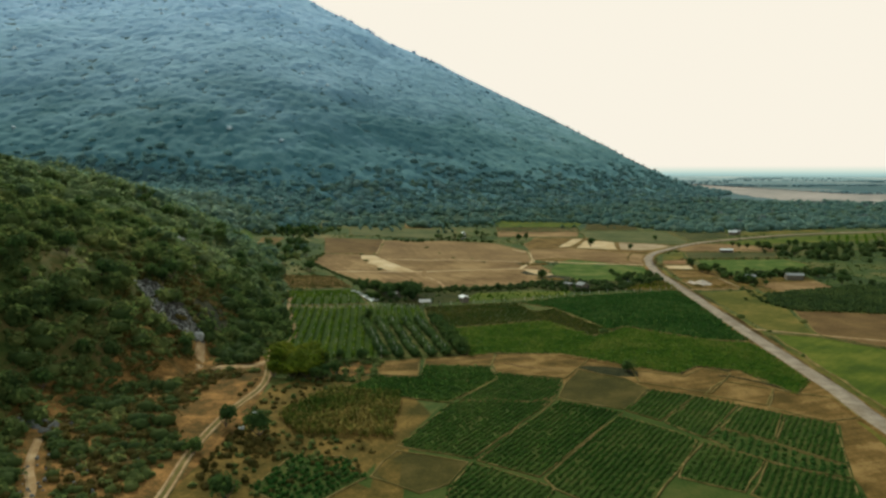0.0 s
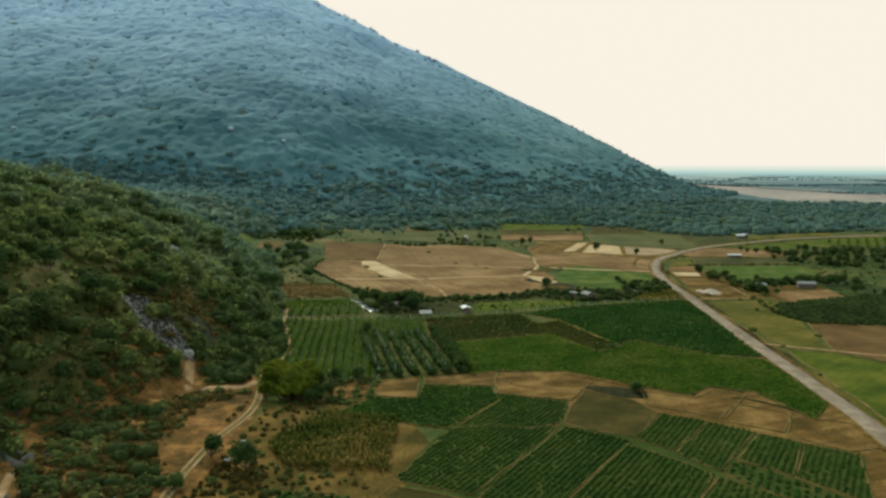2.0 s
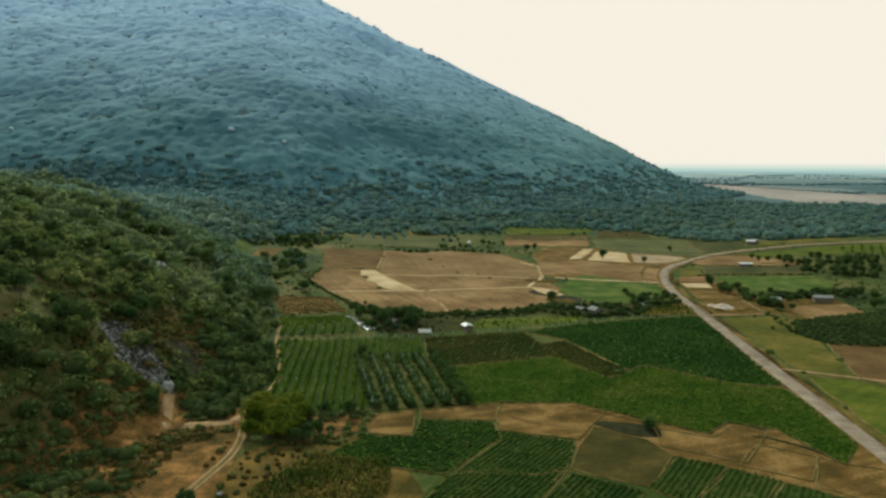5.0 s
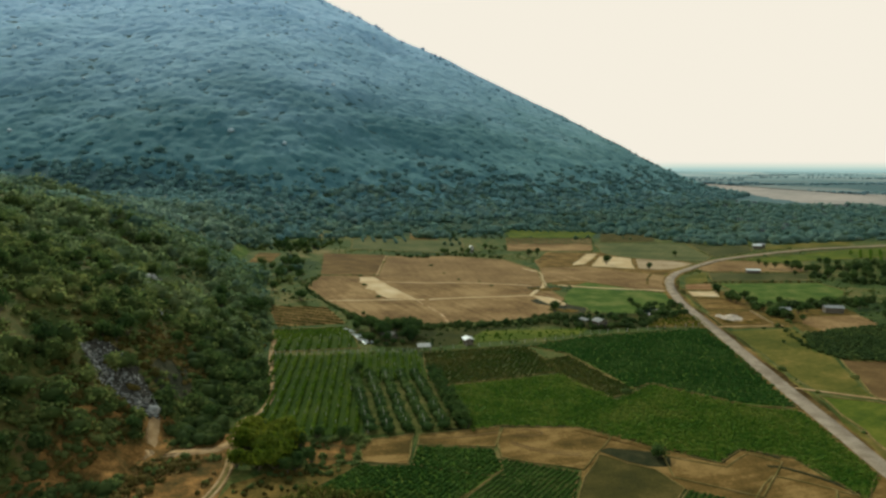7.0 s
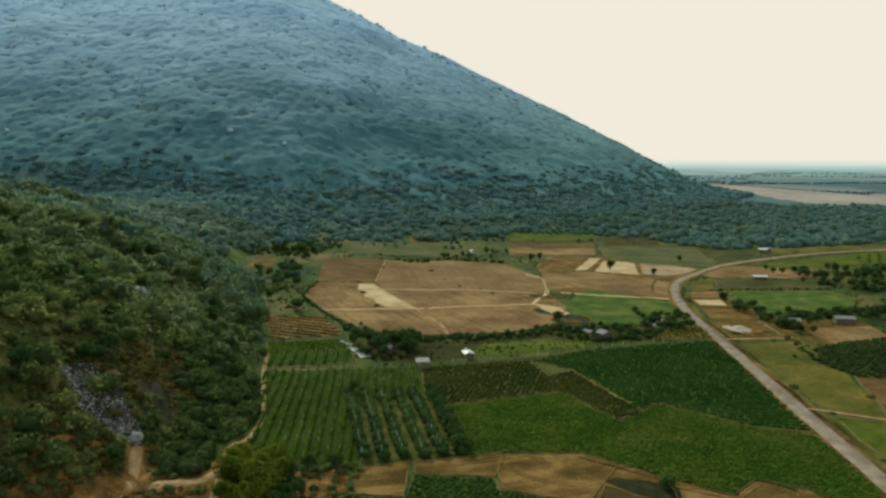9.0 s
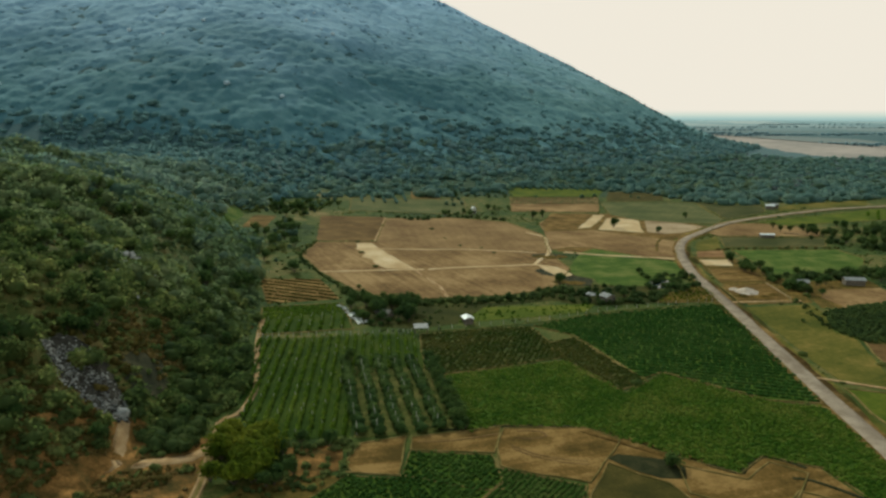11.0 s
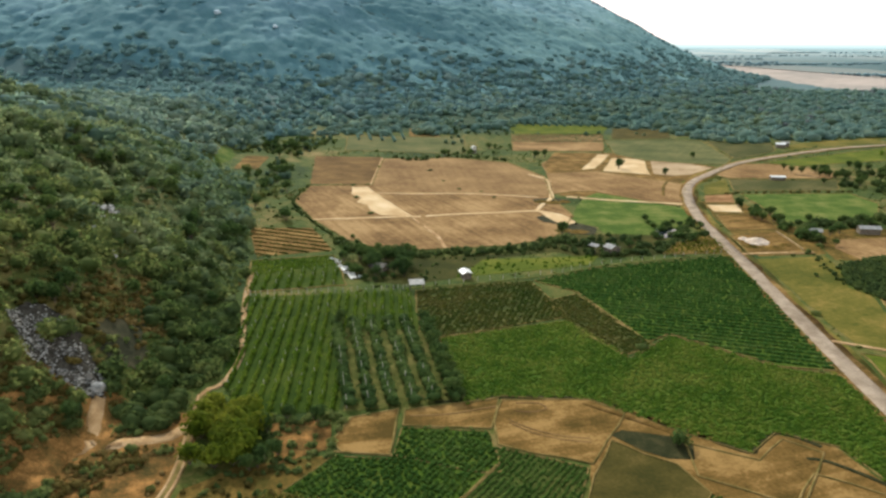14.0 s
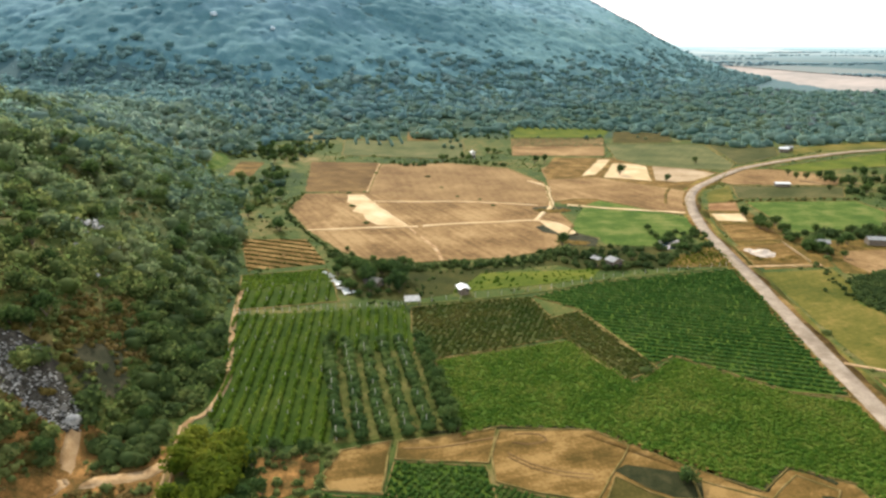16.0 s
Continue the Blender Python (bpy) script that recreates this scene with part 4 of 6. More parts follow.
# sunlit crowns are given by the lighter leaf colour
slope_trees(2600, lambda x, y: east_flank(x, y) & (fbm(x, y, 24.0, 38) > 0.52), 2.2, 6.0, 18, 1.1, "flank_leaf", "painted_sun_flank_trees", "lighter yellow green crowns on the mountain flank", 0.5, -330, 480, 545, 1080)
slope_trees(7000, lambda x, y: mountain_keep(x, y) & (x < -60) & (height(x, y) < 42 * fbm(x, y, 90.0, 39) + 12 * RNG.uniform(size=x.shape)), 2.0, 6.0, 13, 1.1, "hazed_lower_mountain_leaf", "foot_slope_trees", "blue green trees on the lower mountain slope", 0.1, -720, -60, 600, 900)
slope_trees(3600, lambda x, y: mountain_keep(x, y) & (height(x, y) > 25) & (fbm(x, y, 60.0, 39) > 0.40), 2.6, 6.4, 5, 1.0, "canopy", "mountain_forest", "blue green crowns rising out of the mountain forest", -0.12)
slope_trees(420, skyline, 2.0, 4.6, 26, 0.9, "canopy", "ridge_trees", "single trees along the mountain skyline as it shows from the camera", 0.8, -420, 420, 1050, 1440)

# forest belt along the mountain foot
def belt_keep(x, y):
    edge = np.interp(x, (-100, 0, 36, 44, 112, 134, 144, 156, 175, 199, 223, 276, 420), (464, 504, 518, 560, 546, 530, 510, 482, 468, 476, 480, 502, 512)) + 12 * fbm(x, y, 30.0, 41)
    az = np.degrees(np.arctan2(x, y))
    return (y > edge) & (az < 36) & (az > -14) & (height(x, y) < 30) & (fbm(x, y, 35.0, 44) > 0.30) & (y < 930 - 0.08 * (x - 440))


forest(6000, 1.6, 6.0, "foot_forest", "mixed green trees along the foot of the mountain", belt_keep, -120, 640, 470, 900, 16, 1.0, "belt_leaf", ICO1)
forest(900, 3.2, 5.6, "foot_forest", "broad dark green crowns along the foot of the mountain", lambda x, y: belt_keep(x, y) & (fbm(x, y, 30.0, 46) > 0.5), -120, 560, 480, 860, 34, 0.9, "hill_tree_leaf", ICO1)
# paler leaf material stands in for crowns caught by the sun
forest(1100, 2.4, 5.0, "foot_forest", "yellow green crowns with sunlight painted in along the foot of the mountain", lambda x, y: belt_keep(x, y) & (fbm(x, y, 30.0, 47) > 0.56), -120, 420, 480, 700, 34, 0.8, "far_bush_leaf", ICO1)
forest(1600, 1.6, 3.6, "leafless_thicket", "grey leafless trees along the edge of the plain", lambda x, y: belt_keep(x, y) & (y > 560 - 0.1 * (x - 200)) & (fbm(x, y, 45.0, 48) > 0.46), 190, 680, 520, 920, 14, 0.8, "bare_twigs", ICO1)

# lines of trees far out on the plain
far = []
for k in range(26):
    x0, y0, a, n = RNG.uniform(250, 1500), RNG.uniform(760, 3200), RNG.uniform(-0.25, 0.35), 60
    t = RNG.uniform(0, 1, n) * RNG.uniform(150, 600)
    far.append(np.stack([x0 + t * math.cos(a), y0 + t * math.sin(a) + RNG.normal(size=n) * 6, RNG.uniform(2.0, 4.5, n)], 1))
far = np.concatenate(far)
far = far[height(far[:, 0], far[:, 1]) < 3]
# same hazed leaf colour as on the mountain
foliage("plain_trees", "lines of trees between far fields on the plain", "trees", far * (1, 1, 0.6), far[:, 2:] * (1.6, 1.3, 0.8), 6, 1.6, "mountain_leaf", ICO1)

# west hill scrub, down to the farm track
COVER_Y = (70, 100, 112, 125, 138, 148, 158, 166, 177, 189, 204, 232, 267, 330, 360, 436, 530, 700)
COVER_X = (-64, -64, -61, -53, -51, -50, -42.5, -39.5, -40.5, -44, -48, -54, -64, -84, -102, -106, -102, -100)


SCREE = [(-52.0, 149.6), (-53.6, 153.4), (-58.0, 156.8), (-62.5, 160.5), (-67.0, 161.0), (-69.0, 154.5), (-62.5, 148.4), (-55.0, 147.6)]
ORANGE = [(-60.5, 142.5), (-56.5, 144.0), (-53.0, 143.5), (-48.5, 138.5), (-49.0, 128.0), (-60.0, 126.0), (-64.0, 136.0)]
DARK_PATCH = [(-55.5, 157.0), (-51.8, 158.2), (-51.5, 164.0), (-55.5, 171.5), (-59.5, 171.0), (-60.0, 163.0)]


GRASSY = [(-68.5, 177.7), (-61.9, 191.5), (-51.6, 173.5), (-53.2, 164.3), (-56.5, 169.3), (-62.5, 165.2)]


def hill_keep(x, y):
    u = np.interp(y, COVER_Y, COVER_X) - x
    return (u > -2.2 + 2.6 * fbm(x, y, 12.0, 51)) & (u < 40 + 0.6 * y) & ~(inside(x, y, SCREE) & (fbm(x, y, 5.0, 55) < 0.66)) & (np.hypot((x + 78.5) / 4.5, (y - 209) / 5.0) > 0.7 + 0.6 * fbm(x, y, 3.0, 59)) & ~(inside(x, y, ORANGE) & (fbm(x, y, 5.0, 58) < 0.62)) & ~(inside(x, y, GRASSY) & (fbm(x, y, 5.0, 52) < 0.60)) & ~(inside(x, y, DARK_PATCH) & (fbm(x, y, 4.0, 56) < 0.46))


def hill_scrub(n, y0, y1, lo, hi, leaves, leaf, name, label, material, patch, low, high, category="bushes", west=-330):
    """Bushes wherever the patch noise lies between low and high."""
    x, y = scatter(n, west, -35, y0, y1, lambda x, y: hill_keep(x, y) & (fbm(x, y, 13.0, patch) > low) & (fbm(x, y, 13.0, patch) < high))
    r = sizes(lo, hi, len(x), 1.5) * (0.6 + 0.8 * fbm(x, y, 22.0, 57))
    c = np.stack([x, y, height(x, y) + r * 0.35], 1)
    rad = np.stack([r * RNG.uniform(0.85, 1.25, len(x)), r, r * RNG.uniform(0.55, 0.95, len(x))], 1)
    big = r > 0.45 * hi
    for k, much in ((~big, 0.6), (big, 1.9 if y1 < 300 else 1.1)):
        foliage(name, label, category, c[k], rad[k], max(4, int(leaves * much)), leaf, material, ICO1, shrink=0.58, lobes=5 if much < 1 else 8)


hill_scrub(3000, 70, 228, 0.9, 3.8, 76, 0.38, "hillside_bushes", "dense olive green bushes covering the hillside", "bush_leaf", 53, 0.44, 1.0)
hill_scrub(1700, 70, 260, 1.2, 4.0, 120, 0.36, "hillside_shrubs", "dark green shrubs scattered over the hillside", "dark_bush_leaf", 63, 0.46, 1.0)
hill_scrub(3000, 70, 225, 0.5, 1.3, 7, 0.36, "hillside_undergrowth", "low yellow green undergrowth between the bushes", "bush_leaf", 71, 0.0, 1.0, "undergrowth")
hill_scrub(3200, 80, 230, 0.4, 1.3, 12, 0.32, "hillside_undergrowth", "low green undergrowth on the lower hillside", "bush_leaf", 73, 0.0, 1.0, "undergrowth", -125)
hill_scrub(3000, 70, 220, 0.4, 0.8, 14, 0.24, "dry_tufts", "dry brownish grass tufts on the slope", "dry_leaf", 75, 0.55, 1.0, "dry grass")
hill_scrub(340, 80, 228, 2.2, 4.2, 155, 0.42, "large_bushes", "large rounded olive green bushes on the hillside", "bush_leaf", 77, 0.45, 1.0, west=-170)
hill_scrub(240, 80, 260, 2.2, 4.4, 155, 0.42, "large_bushes", "large rounded dark green bushes on the hillside", "dark_bush_leaf", 79, 0.5, 1.0, west=-170)
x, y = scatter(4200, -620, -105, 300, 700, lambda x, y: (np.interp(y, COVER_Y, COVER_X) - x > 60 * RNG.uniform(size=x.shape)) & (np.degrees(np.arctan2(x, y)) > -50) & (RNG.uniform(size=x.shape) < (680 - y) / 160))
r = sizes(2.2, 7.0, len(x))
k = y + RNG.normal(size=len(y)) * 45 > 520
for k, leaf in ((k, "hazed_lower_mountain_leaf"), (~k, "far_bush_leaf")):
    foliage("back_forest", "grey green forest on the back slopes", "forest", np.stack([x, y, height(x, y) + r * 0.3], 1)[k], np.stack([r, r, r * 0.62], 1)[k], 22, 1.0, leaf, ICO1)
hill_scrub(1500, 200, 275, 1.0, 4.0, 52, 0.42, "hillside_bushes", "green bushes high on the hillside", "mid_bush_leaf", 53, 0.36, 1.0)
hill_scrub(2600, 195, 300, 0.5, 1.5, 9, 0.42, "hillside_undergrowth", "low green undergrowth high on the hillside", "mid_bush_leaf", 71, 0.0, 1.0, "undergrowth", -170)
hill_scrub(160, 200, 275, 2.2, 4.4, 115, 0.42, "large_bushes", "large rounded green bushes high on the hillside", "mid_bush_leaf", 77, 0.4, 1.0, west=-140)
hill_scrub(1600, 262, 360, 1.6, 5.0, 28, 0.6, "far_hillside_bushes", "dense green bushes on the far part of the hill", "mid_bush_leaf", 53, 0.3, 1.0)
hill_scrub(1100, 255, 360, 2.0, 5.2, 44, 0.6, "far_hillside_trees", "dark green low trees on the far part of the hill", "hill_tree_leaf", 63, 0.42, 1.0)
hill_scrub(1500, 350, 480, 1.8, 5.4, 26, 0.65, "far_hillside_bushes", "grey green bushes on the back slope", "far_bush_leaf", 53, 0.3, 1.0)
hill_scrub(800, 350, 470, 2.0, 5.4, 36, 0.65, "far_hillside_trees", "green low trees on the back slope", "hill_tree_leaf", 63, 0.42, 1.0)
hill_scrub(1500, 450, 640, 1.8, 5.6, 20, 0.75, "far_hillside_bushes", "blue green bushes under the mountain", "hazed_lower_mountain_leaf", 53, 0.3, 1.0)


# sparse scrub on the sandy flat
def flat_scrub(n, lo, hi, leaves, leaf, name, label, material, patch, low, category):
    area = [(-66, 84), (-42, 80), (-36.5, 98), (-36.5, 112), (-36, 134), (-40, 150), (-52, 150), (-58, 138), (-66, 114)]
    x, y = scatter(n, -68, -34, 80, 152, lambda x, y: inside(x, y, area) & (fbm(x, y, 11.0, patch) > low))
    r = RNG.uniform(lo, hi, len(x))
    c = np.stack([x, y, height(x, y) + r * 0.3], 1)
    rad = np.stack([r * RNG.uniform(0.9, 1.4, len(x)), r, r * RNG.uniform(0.5, 0.9, len(x))], 1)
    return foliage(name, label, category, c, rad, leaves, leaf, material, ICO1)


flat_scrub(260, 0.5, 2.2, 70, 0.3, "scrub", "dark green scrub on sandy ground", "dark_bush_leaf", 81, 0.48, "bushes")
flat_scrub(1100, 0.4, 1.2, 34, 0.26, "scrub", "olive scrub on sandy ground", "bush_leaf", 83, 0.44, "bushes")
flat_scrub(1800, 0.25, 0.6, 14, 0.22, "dry_tufts", "dry grass tufts on sandy ground", "dry_leaf", 85, 0.4, "dry grass")


def patch_scrub(n, poly, lo, hi, leaves, leaf, name, label, material, category="bushes", lift=0.3):
    p = np.array(poly, float)
    x, y = scatter(n, p[:, 0].min(), p[:, 0].max(), p[:, 1].min(), p[:, 1].max(), lambda x, y: inside(x, y, poly) & ~(inside(x, y, SCREE) & (fbm(x, y, 5.0, 55) < 0.6)))
    r = RNG.uniform(lo, hi, len(x))
    c = np.stack([x, y, height(x, y) + r * lift], 1)
    rad = np.stack([r * RNG.uniform(0.8, 1.3, len(x)), r, r * RNG.uniform(0.6, 1.0, len(x))], 1)
    return foliage(name, label, category, c, rad, leaves, leaf, material, ICO1)


patch_scrub(90, [(-46, 160), (-41, 166), (-42, 178), (-48, 196), (-58, 215), (-62, 200), (-56, 175)], 1.4, 2.8, 110, 0.34, "shrub_thicket", "thick dark green shrubs above the farm track", "dark_bush_leaf")
patch_scrub(170, [(-68, 140), (-53, 140), (-50, 148), (-54, 160), (-60, 176), (-74, 176), (-74, 150)], 0.5, 1.5, 50, 0.28, "rusty_scrub", "dry rusty brown scrub round the scree", "rusty_leaf")
patch_scrub(520, [(-64, 82), (-42, 80), (-38, 112), (-40, 140), (-50, 136), (-62, 112)], 0.4, 1.2, 36, 0.26, "rusty_scrub", "dry rusty brown scrub on sandy ground", "rusty_leaf")
patch_scrub(420, GRASSY, 0.25, 0.8, 22, 0.26, "dry_tufts", "dry olive brown grass tufts on the open slope", "dry_leaf", "dry grass")
patch_scrub(150, GRASSY, 0.3, 1.0, 26, 0.28, "rusty_scrub", "low rusty scrub on the open slope", "rusty_leaf")
patch_scrub(120, GRASSY, 0.3, 1.2, 30, 0.28, "weeds", "low green weeds on the open slope", "bush_leaf", "weeds")
patch_scrub(60, [(-50, 148.5), (-44.3, 144.5), (-39.5, 146.5), (-41.5, 156), (-48, 156)], 1.2, 2.3, 90, 0.32, "shrub_thicket", "dark green shrubs between the sandy paths", "dark_bush_leaf")
patch_scrub(420, [(-50, 215), (-45.5, 199), (-41, 183), (-38.5, 170), (-38.5, 162), (-41, 156), (-43, 160), (-41.5, 170), (-45, 188), (-50, 205), (-55, 222)], 0.35, 1.1, 26, 0.28, "weeds", "low bushes along the farm track", "bush_leaf")
patch_scrub(150, [(-45, 203), (-36.5, 172), (-36, 164.5), (-31.5, 151.5), (-35, 151), (-39, 159), (-36.3, 165), (-37, 176), (-42, 195)], 0.25, 0.7, 20, 0.26, "weeds", "weeds between the track and the vines", "bush_leaf")
patch_scrub(70, [(-27, 137), (-27, 151), (-16, 152), (-14, 141), (-20, 134)], 0.3, 1.0, 40, 0.28, "weeds", "green weeds and low bushes on orange soil", "bush_leaf")
patch_scrub(260, [(-34, 88), (-33, 131), (-27, 137), (-14, 142), (-20, 131), (-28, 115), (-23, 107), (-9, 107), (-12, 95), (-24, 86)], 0.2, 0.7, 20, 0.26, "weeds", "rusty weeds on trodden ground", "rusty_leaf")
patch_scrub(200, [(-34, 88), (-33, 131), (-27, 137), (-14, 142), (-20, 131), (-28, 115), (-23, 107), (-9, 107), (-12, 95), (-24, 86)], 0.2, 0.8, 24, 0.26, "weeds", "green weeds on trodden ground", "bush_leaf")
patch_scrub(260, [(-62, 150), (-53, 149), (-50, 136), (-54, 124), (-64, 130)], 0.25, 0.9, 26, 0.26, "rusty_scrub", "rusty scrub below the scree", "rusty_leaf")
patch_scrub(150, [(-62, 150), (-53, 149), (-50, 136), (-54, 124), (-64, 130)], 0.3, 1.4, 34, 0.28, "scrub", "olive scrub below the scree", "bush_leaf")
patch_scrub(200, [(-52, 138), (-39, 142), (-36, 132), (-38, 112), (-50, 118)], 0.2, 0.8, 24, 0.26, "rusty_scrub", "rusty scrub on the sandy flat", "rusty_leaf")
patch_scrub(120, [(-52, 138), (-39, 142), (-36, 132), (-38, 112), (-50, 118)], 0.2, 0.9, 26, 0.26, "scrub", "olive scrub on the sandy flat", "bush_leaf")
patch_scrub(60, [(-34, 86), (-26, 88), (-26, 108), (-34, 108)], 0.3, 0.9, 36, 0.26, "weeds", "dry weeds beside the track", "rusty_leaf")
patch_scrub(60, [(68, 262), (70, 278), (84, 292), (88, 280), (84, 266), (74, 258)], 0.7, 1.8, 70, 0.34, "pond_bushes", "dark green bushes round a small pond", "dark_bush_leaf")


patch_scrub(170, [(4, 226), (42, 238), (46, 246), (12, 241)], 0.2, 0.6, 14, 0.26, "weeds", "yellow green weeds on the grassy bank", "low_leaf", "weeds")
patch_scrub(110, [(-8, 220), (3, 225), (11, 241), (34, 249), (34, 253), (18, 246), (-12, 241)], 0.25, 0.8, 20, 0.28, "weeds", "dark weeds along the ditch", "dark_bush_leaf", "weeds")
patch_scrub(26, [(-158, 408), (-150, 426), (-140, 420), (-146, 402)], 0.8, 2.2, 30, 0.5, "rusty_scrub", "dry reddish scrub on the back slope", "red_leaf")


def hedge(name, label, pts, width, every, lo, hi, leaves, leaf, material):
    line = smooth_line(pts, every)
    k = 2
    line = np.repeat(line, k, 0) + RNG.normal(size=(len(line) * k, 2)) * width
    r = RNG.uniform(lo, hi, len(line))
    c = np.stack([line[:, 0], line[:, 1], height(line[:, 0], line[:, 1]) + r * 0.4], 1)
    rad = np.stack([r * RNG.uniform(0.8, 1.3, len(r)), r, r * RNG.uniform(0.7, 1.1, len(r))], 1)
    return foliage(name, label, "hedge", c, rad, leaves, leaf, material, ICO1)


hedge("hedge", "dark overgrown hedge along the ditch below the harvested field", [(-31, 253), (-21.5, 243.5), (-12, 245), (-2, 246), (9, 248.5), (20, 250), (31, 256), (37, 264)], 1.5, 1.1, 0.5, 1.5, 60, 0.34, "dark_bush_leaf")
hedge("hedge", "dark bushes along the ditch by the hut", [(36, 252), (45, 247.5), (56, 248), (64, 251), (70, 258)], 1.2, 1.6, 0.8, 1.6, 60, 0.34, "dark_bush_leaf")
hedge("hedge", "olive bushes along a field edge", [(-31, 146), (-25, 150.5), (-16, 152.5), (-14, 148.5)], 0.8, 1.6, 0.5, 1.1, 40, 0.28, "bush_leaf")
hedge("hedge", "dry brown scrub on a bank between two fields", [(112, 331), (140, 335), (166, 336)], 1.0, 2.4, 0.25, 0.7, 34, 0.26, "rusty_leaf")
hedge("hedge", "straggling bushes at the edge of the plantation", [(109, 250), (107.5, 240), (105.5, 230), (104, 221)], 1.2, 2.2, 0.3, 1.0, 36, 0.28, "dark_bush_leaf")
hedge("hedge", "low dark bushes on the field bank", [(118, 333), (134, 335), (150, 336)], 1.4, 6.0, 0.3, 0.9, 40, 0.28, "dark_bush_leaf")
hedge("hedge", "dark thick bushes round the field huts", [(36, 262), (45, 259), (55, 261), (64, 256)], 2.6, 1.1, 0.6, 1.7, 50, 0.34, "dark_bush_leaf")
hedge("hedge", "dark bushes along a field edge", [(-57, 332), (-56, 300), (-46, 279), (-33, 257)], 0.5, 2.2, 0.25, 0.8, 40, 0.34, "dark_bush_leaf")
hedge("hedge", "dark bushes beyond the harvested field", [(-29, 411), (-19, 408), (-8, 417), (4, 424), (30, 412)], 1.5, 4.0, 0.8, 1.6, 36, 0.4, "dark_bush_leaf")


def grove(name, label, poly, n, lo, hi, leaves, leaf, material):
    p = np.array(poly, float)
    x, y = scatter(n, p[:, 0].min(), p[:, 0].max(), p[:, 1].min(), p[:, 1].max(), lambda x, y: inside(x, y, poly) & (fbm(x, y, 16.0, 91) > 0.38))
    r = RNG.uniform(lo, hi, len(x))
    c = np.stack([x, y, height(x, y) + r * 0.55], 1)
    return foliage(name, label, "trees", c, np.stack([r, r, r * RNG.uniform(0.7, 1.1, len(r))], 1), leaves, leaf, material, ICO1)


grove("grove", "grove of dull green trees beyond the fields", [(165, 340), (178, 372), (230, 404), (320, 400), (290, 330), (200, 320)], 420, 1.3, 2.6, 50, 0.5, "dark_bush_leaf")
grove("grove", "dark trees and bushes round the farm houses", [(111, 266), (113, 282), (128, 286), (150, 292), (175, 292), (150, 278), (128, 276), (120, 264), (113, 254)], 220, 0.8, 2.2, 60, 0.40, "dark_bush_leaf")
grove("grove", "scattered bushes beside the fields", [(-112, 300), (-112, 450), (-62, 470), (-76, 400), (-62, 300)], 360, 0.7, 2.2, 34, 0.42, "bush_leaf")
grove("grove", "dark bushes beside the fields", [(-112, 280), (-112, 460), (-64, 470), (-76, 400), (-60, 300), (-64, 275)], 120, 0.8, 2.4, 40, 0.42, "hill_tree_leaf")
grove("grove", "dark bushes on the field edges under the mountain", [(-90, 440), (-90, 510), (40, 520), (200, 530), (330, 500), (200, 505), (40, 505), (8, 500), (10, 440), (-5, 436), (-5, 500), (-70, 505), (-78, 440)], 260, 0.9, 2.2, 36, 0.5, "hill_tree_leaf")


def unfarmed(x, y):
    k = np.ones(x.shape, bool)
    for entry in FIELDS:
        k &= ~inside(x, y, entry[1])
    near = np.full(x.shape, 1e9)
    for px, py in ROAD[::2]:
        near = np.minimum(near, np.hypot(x - px, y - py))
    return k & (near > 4.5)


x, y = scatter(7000, -66, 220, 84, 470, lambda x, y: unfarmed(x, y) & (np.interp(y, COVER_Y, COVER_X) < x) & (fbm(x, y, 18.0, 95) > 0.40))
r = RNG.uniform(0.25, 0.8, len(x)) * (1 + (RNG.uniform(size=len(x)) > 0.94))
foliage("weeds", "low weeds and tufts on unfarmed ground", "weeds", np.stack([x, y, height(x, y) + r * 0.25], 1), np.stack([r * 1.2, r, r * 0.7], 1), 7, 0.28, "bush_leaf", ICO1)


# crops
def rows_in(poly, angle, spacing, step, jitter=0.15, gap=0.03):
    p = np.array(poly, float)
    c, s = math.cos(radians(angle)), math.sin(radians(angle))
    u, w = p[:, 0] * c + p[:, 1] * s, -p[:, 0] * s + p[:, 1] * c
    gu, gw = np.meshgrid(np.arange(u.min(), u.max(), step), np.arange(w.min(), w.max(), spacing))
    gu = gu + RNG.uniform(-step * 0.4, step * 0.4, gu.shape)
    gw = gw + RNG.uniform(-jitter, jitter, gw.shape)
    x, y = (gu * c - gw * s).ravel(), (gu * s + gw * c).ravel()
    row = np.repeat(np.arange(gu.shape[0]), gu.shape[1])
    k = inside(x, y, poly) & (RNG.uniform(size=x.shape) > gap)
    return x[k], y[k], row[k]


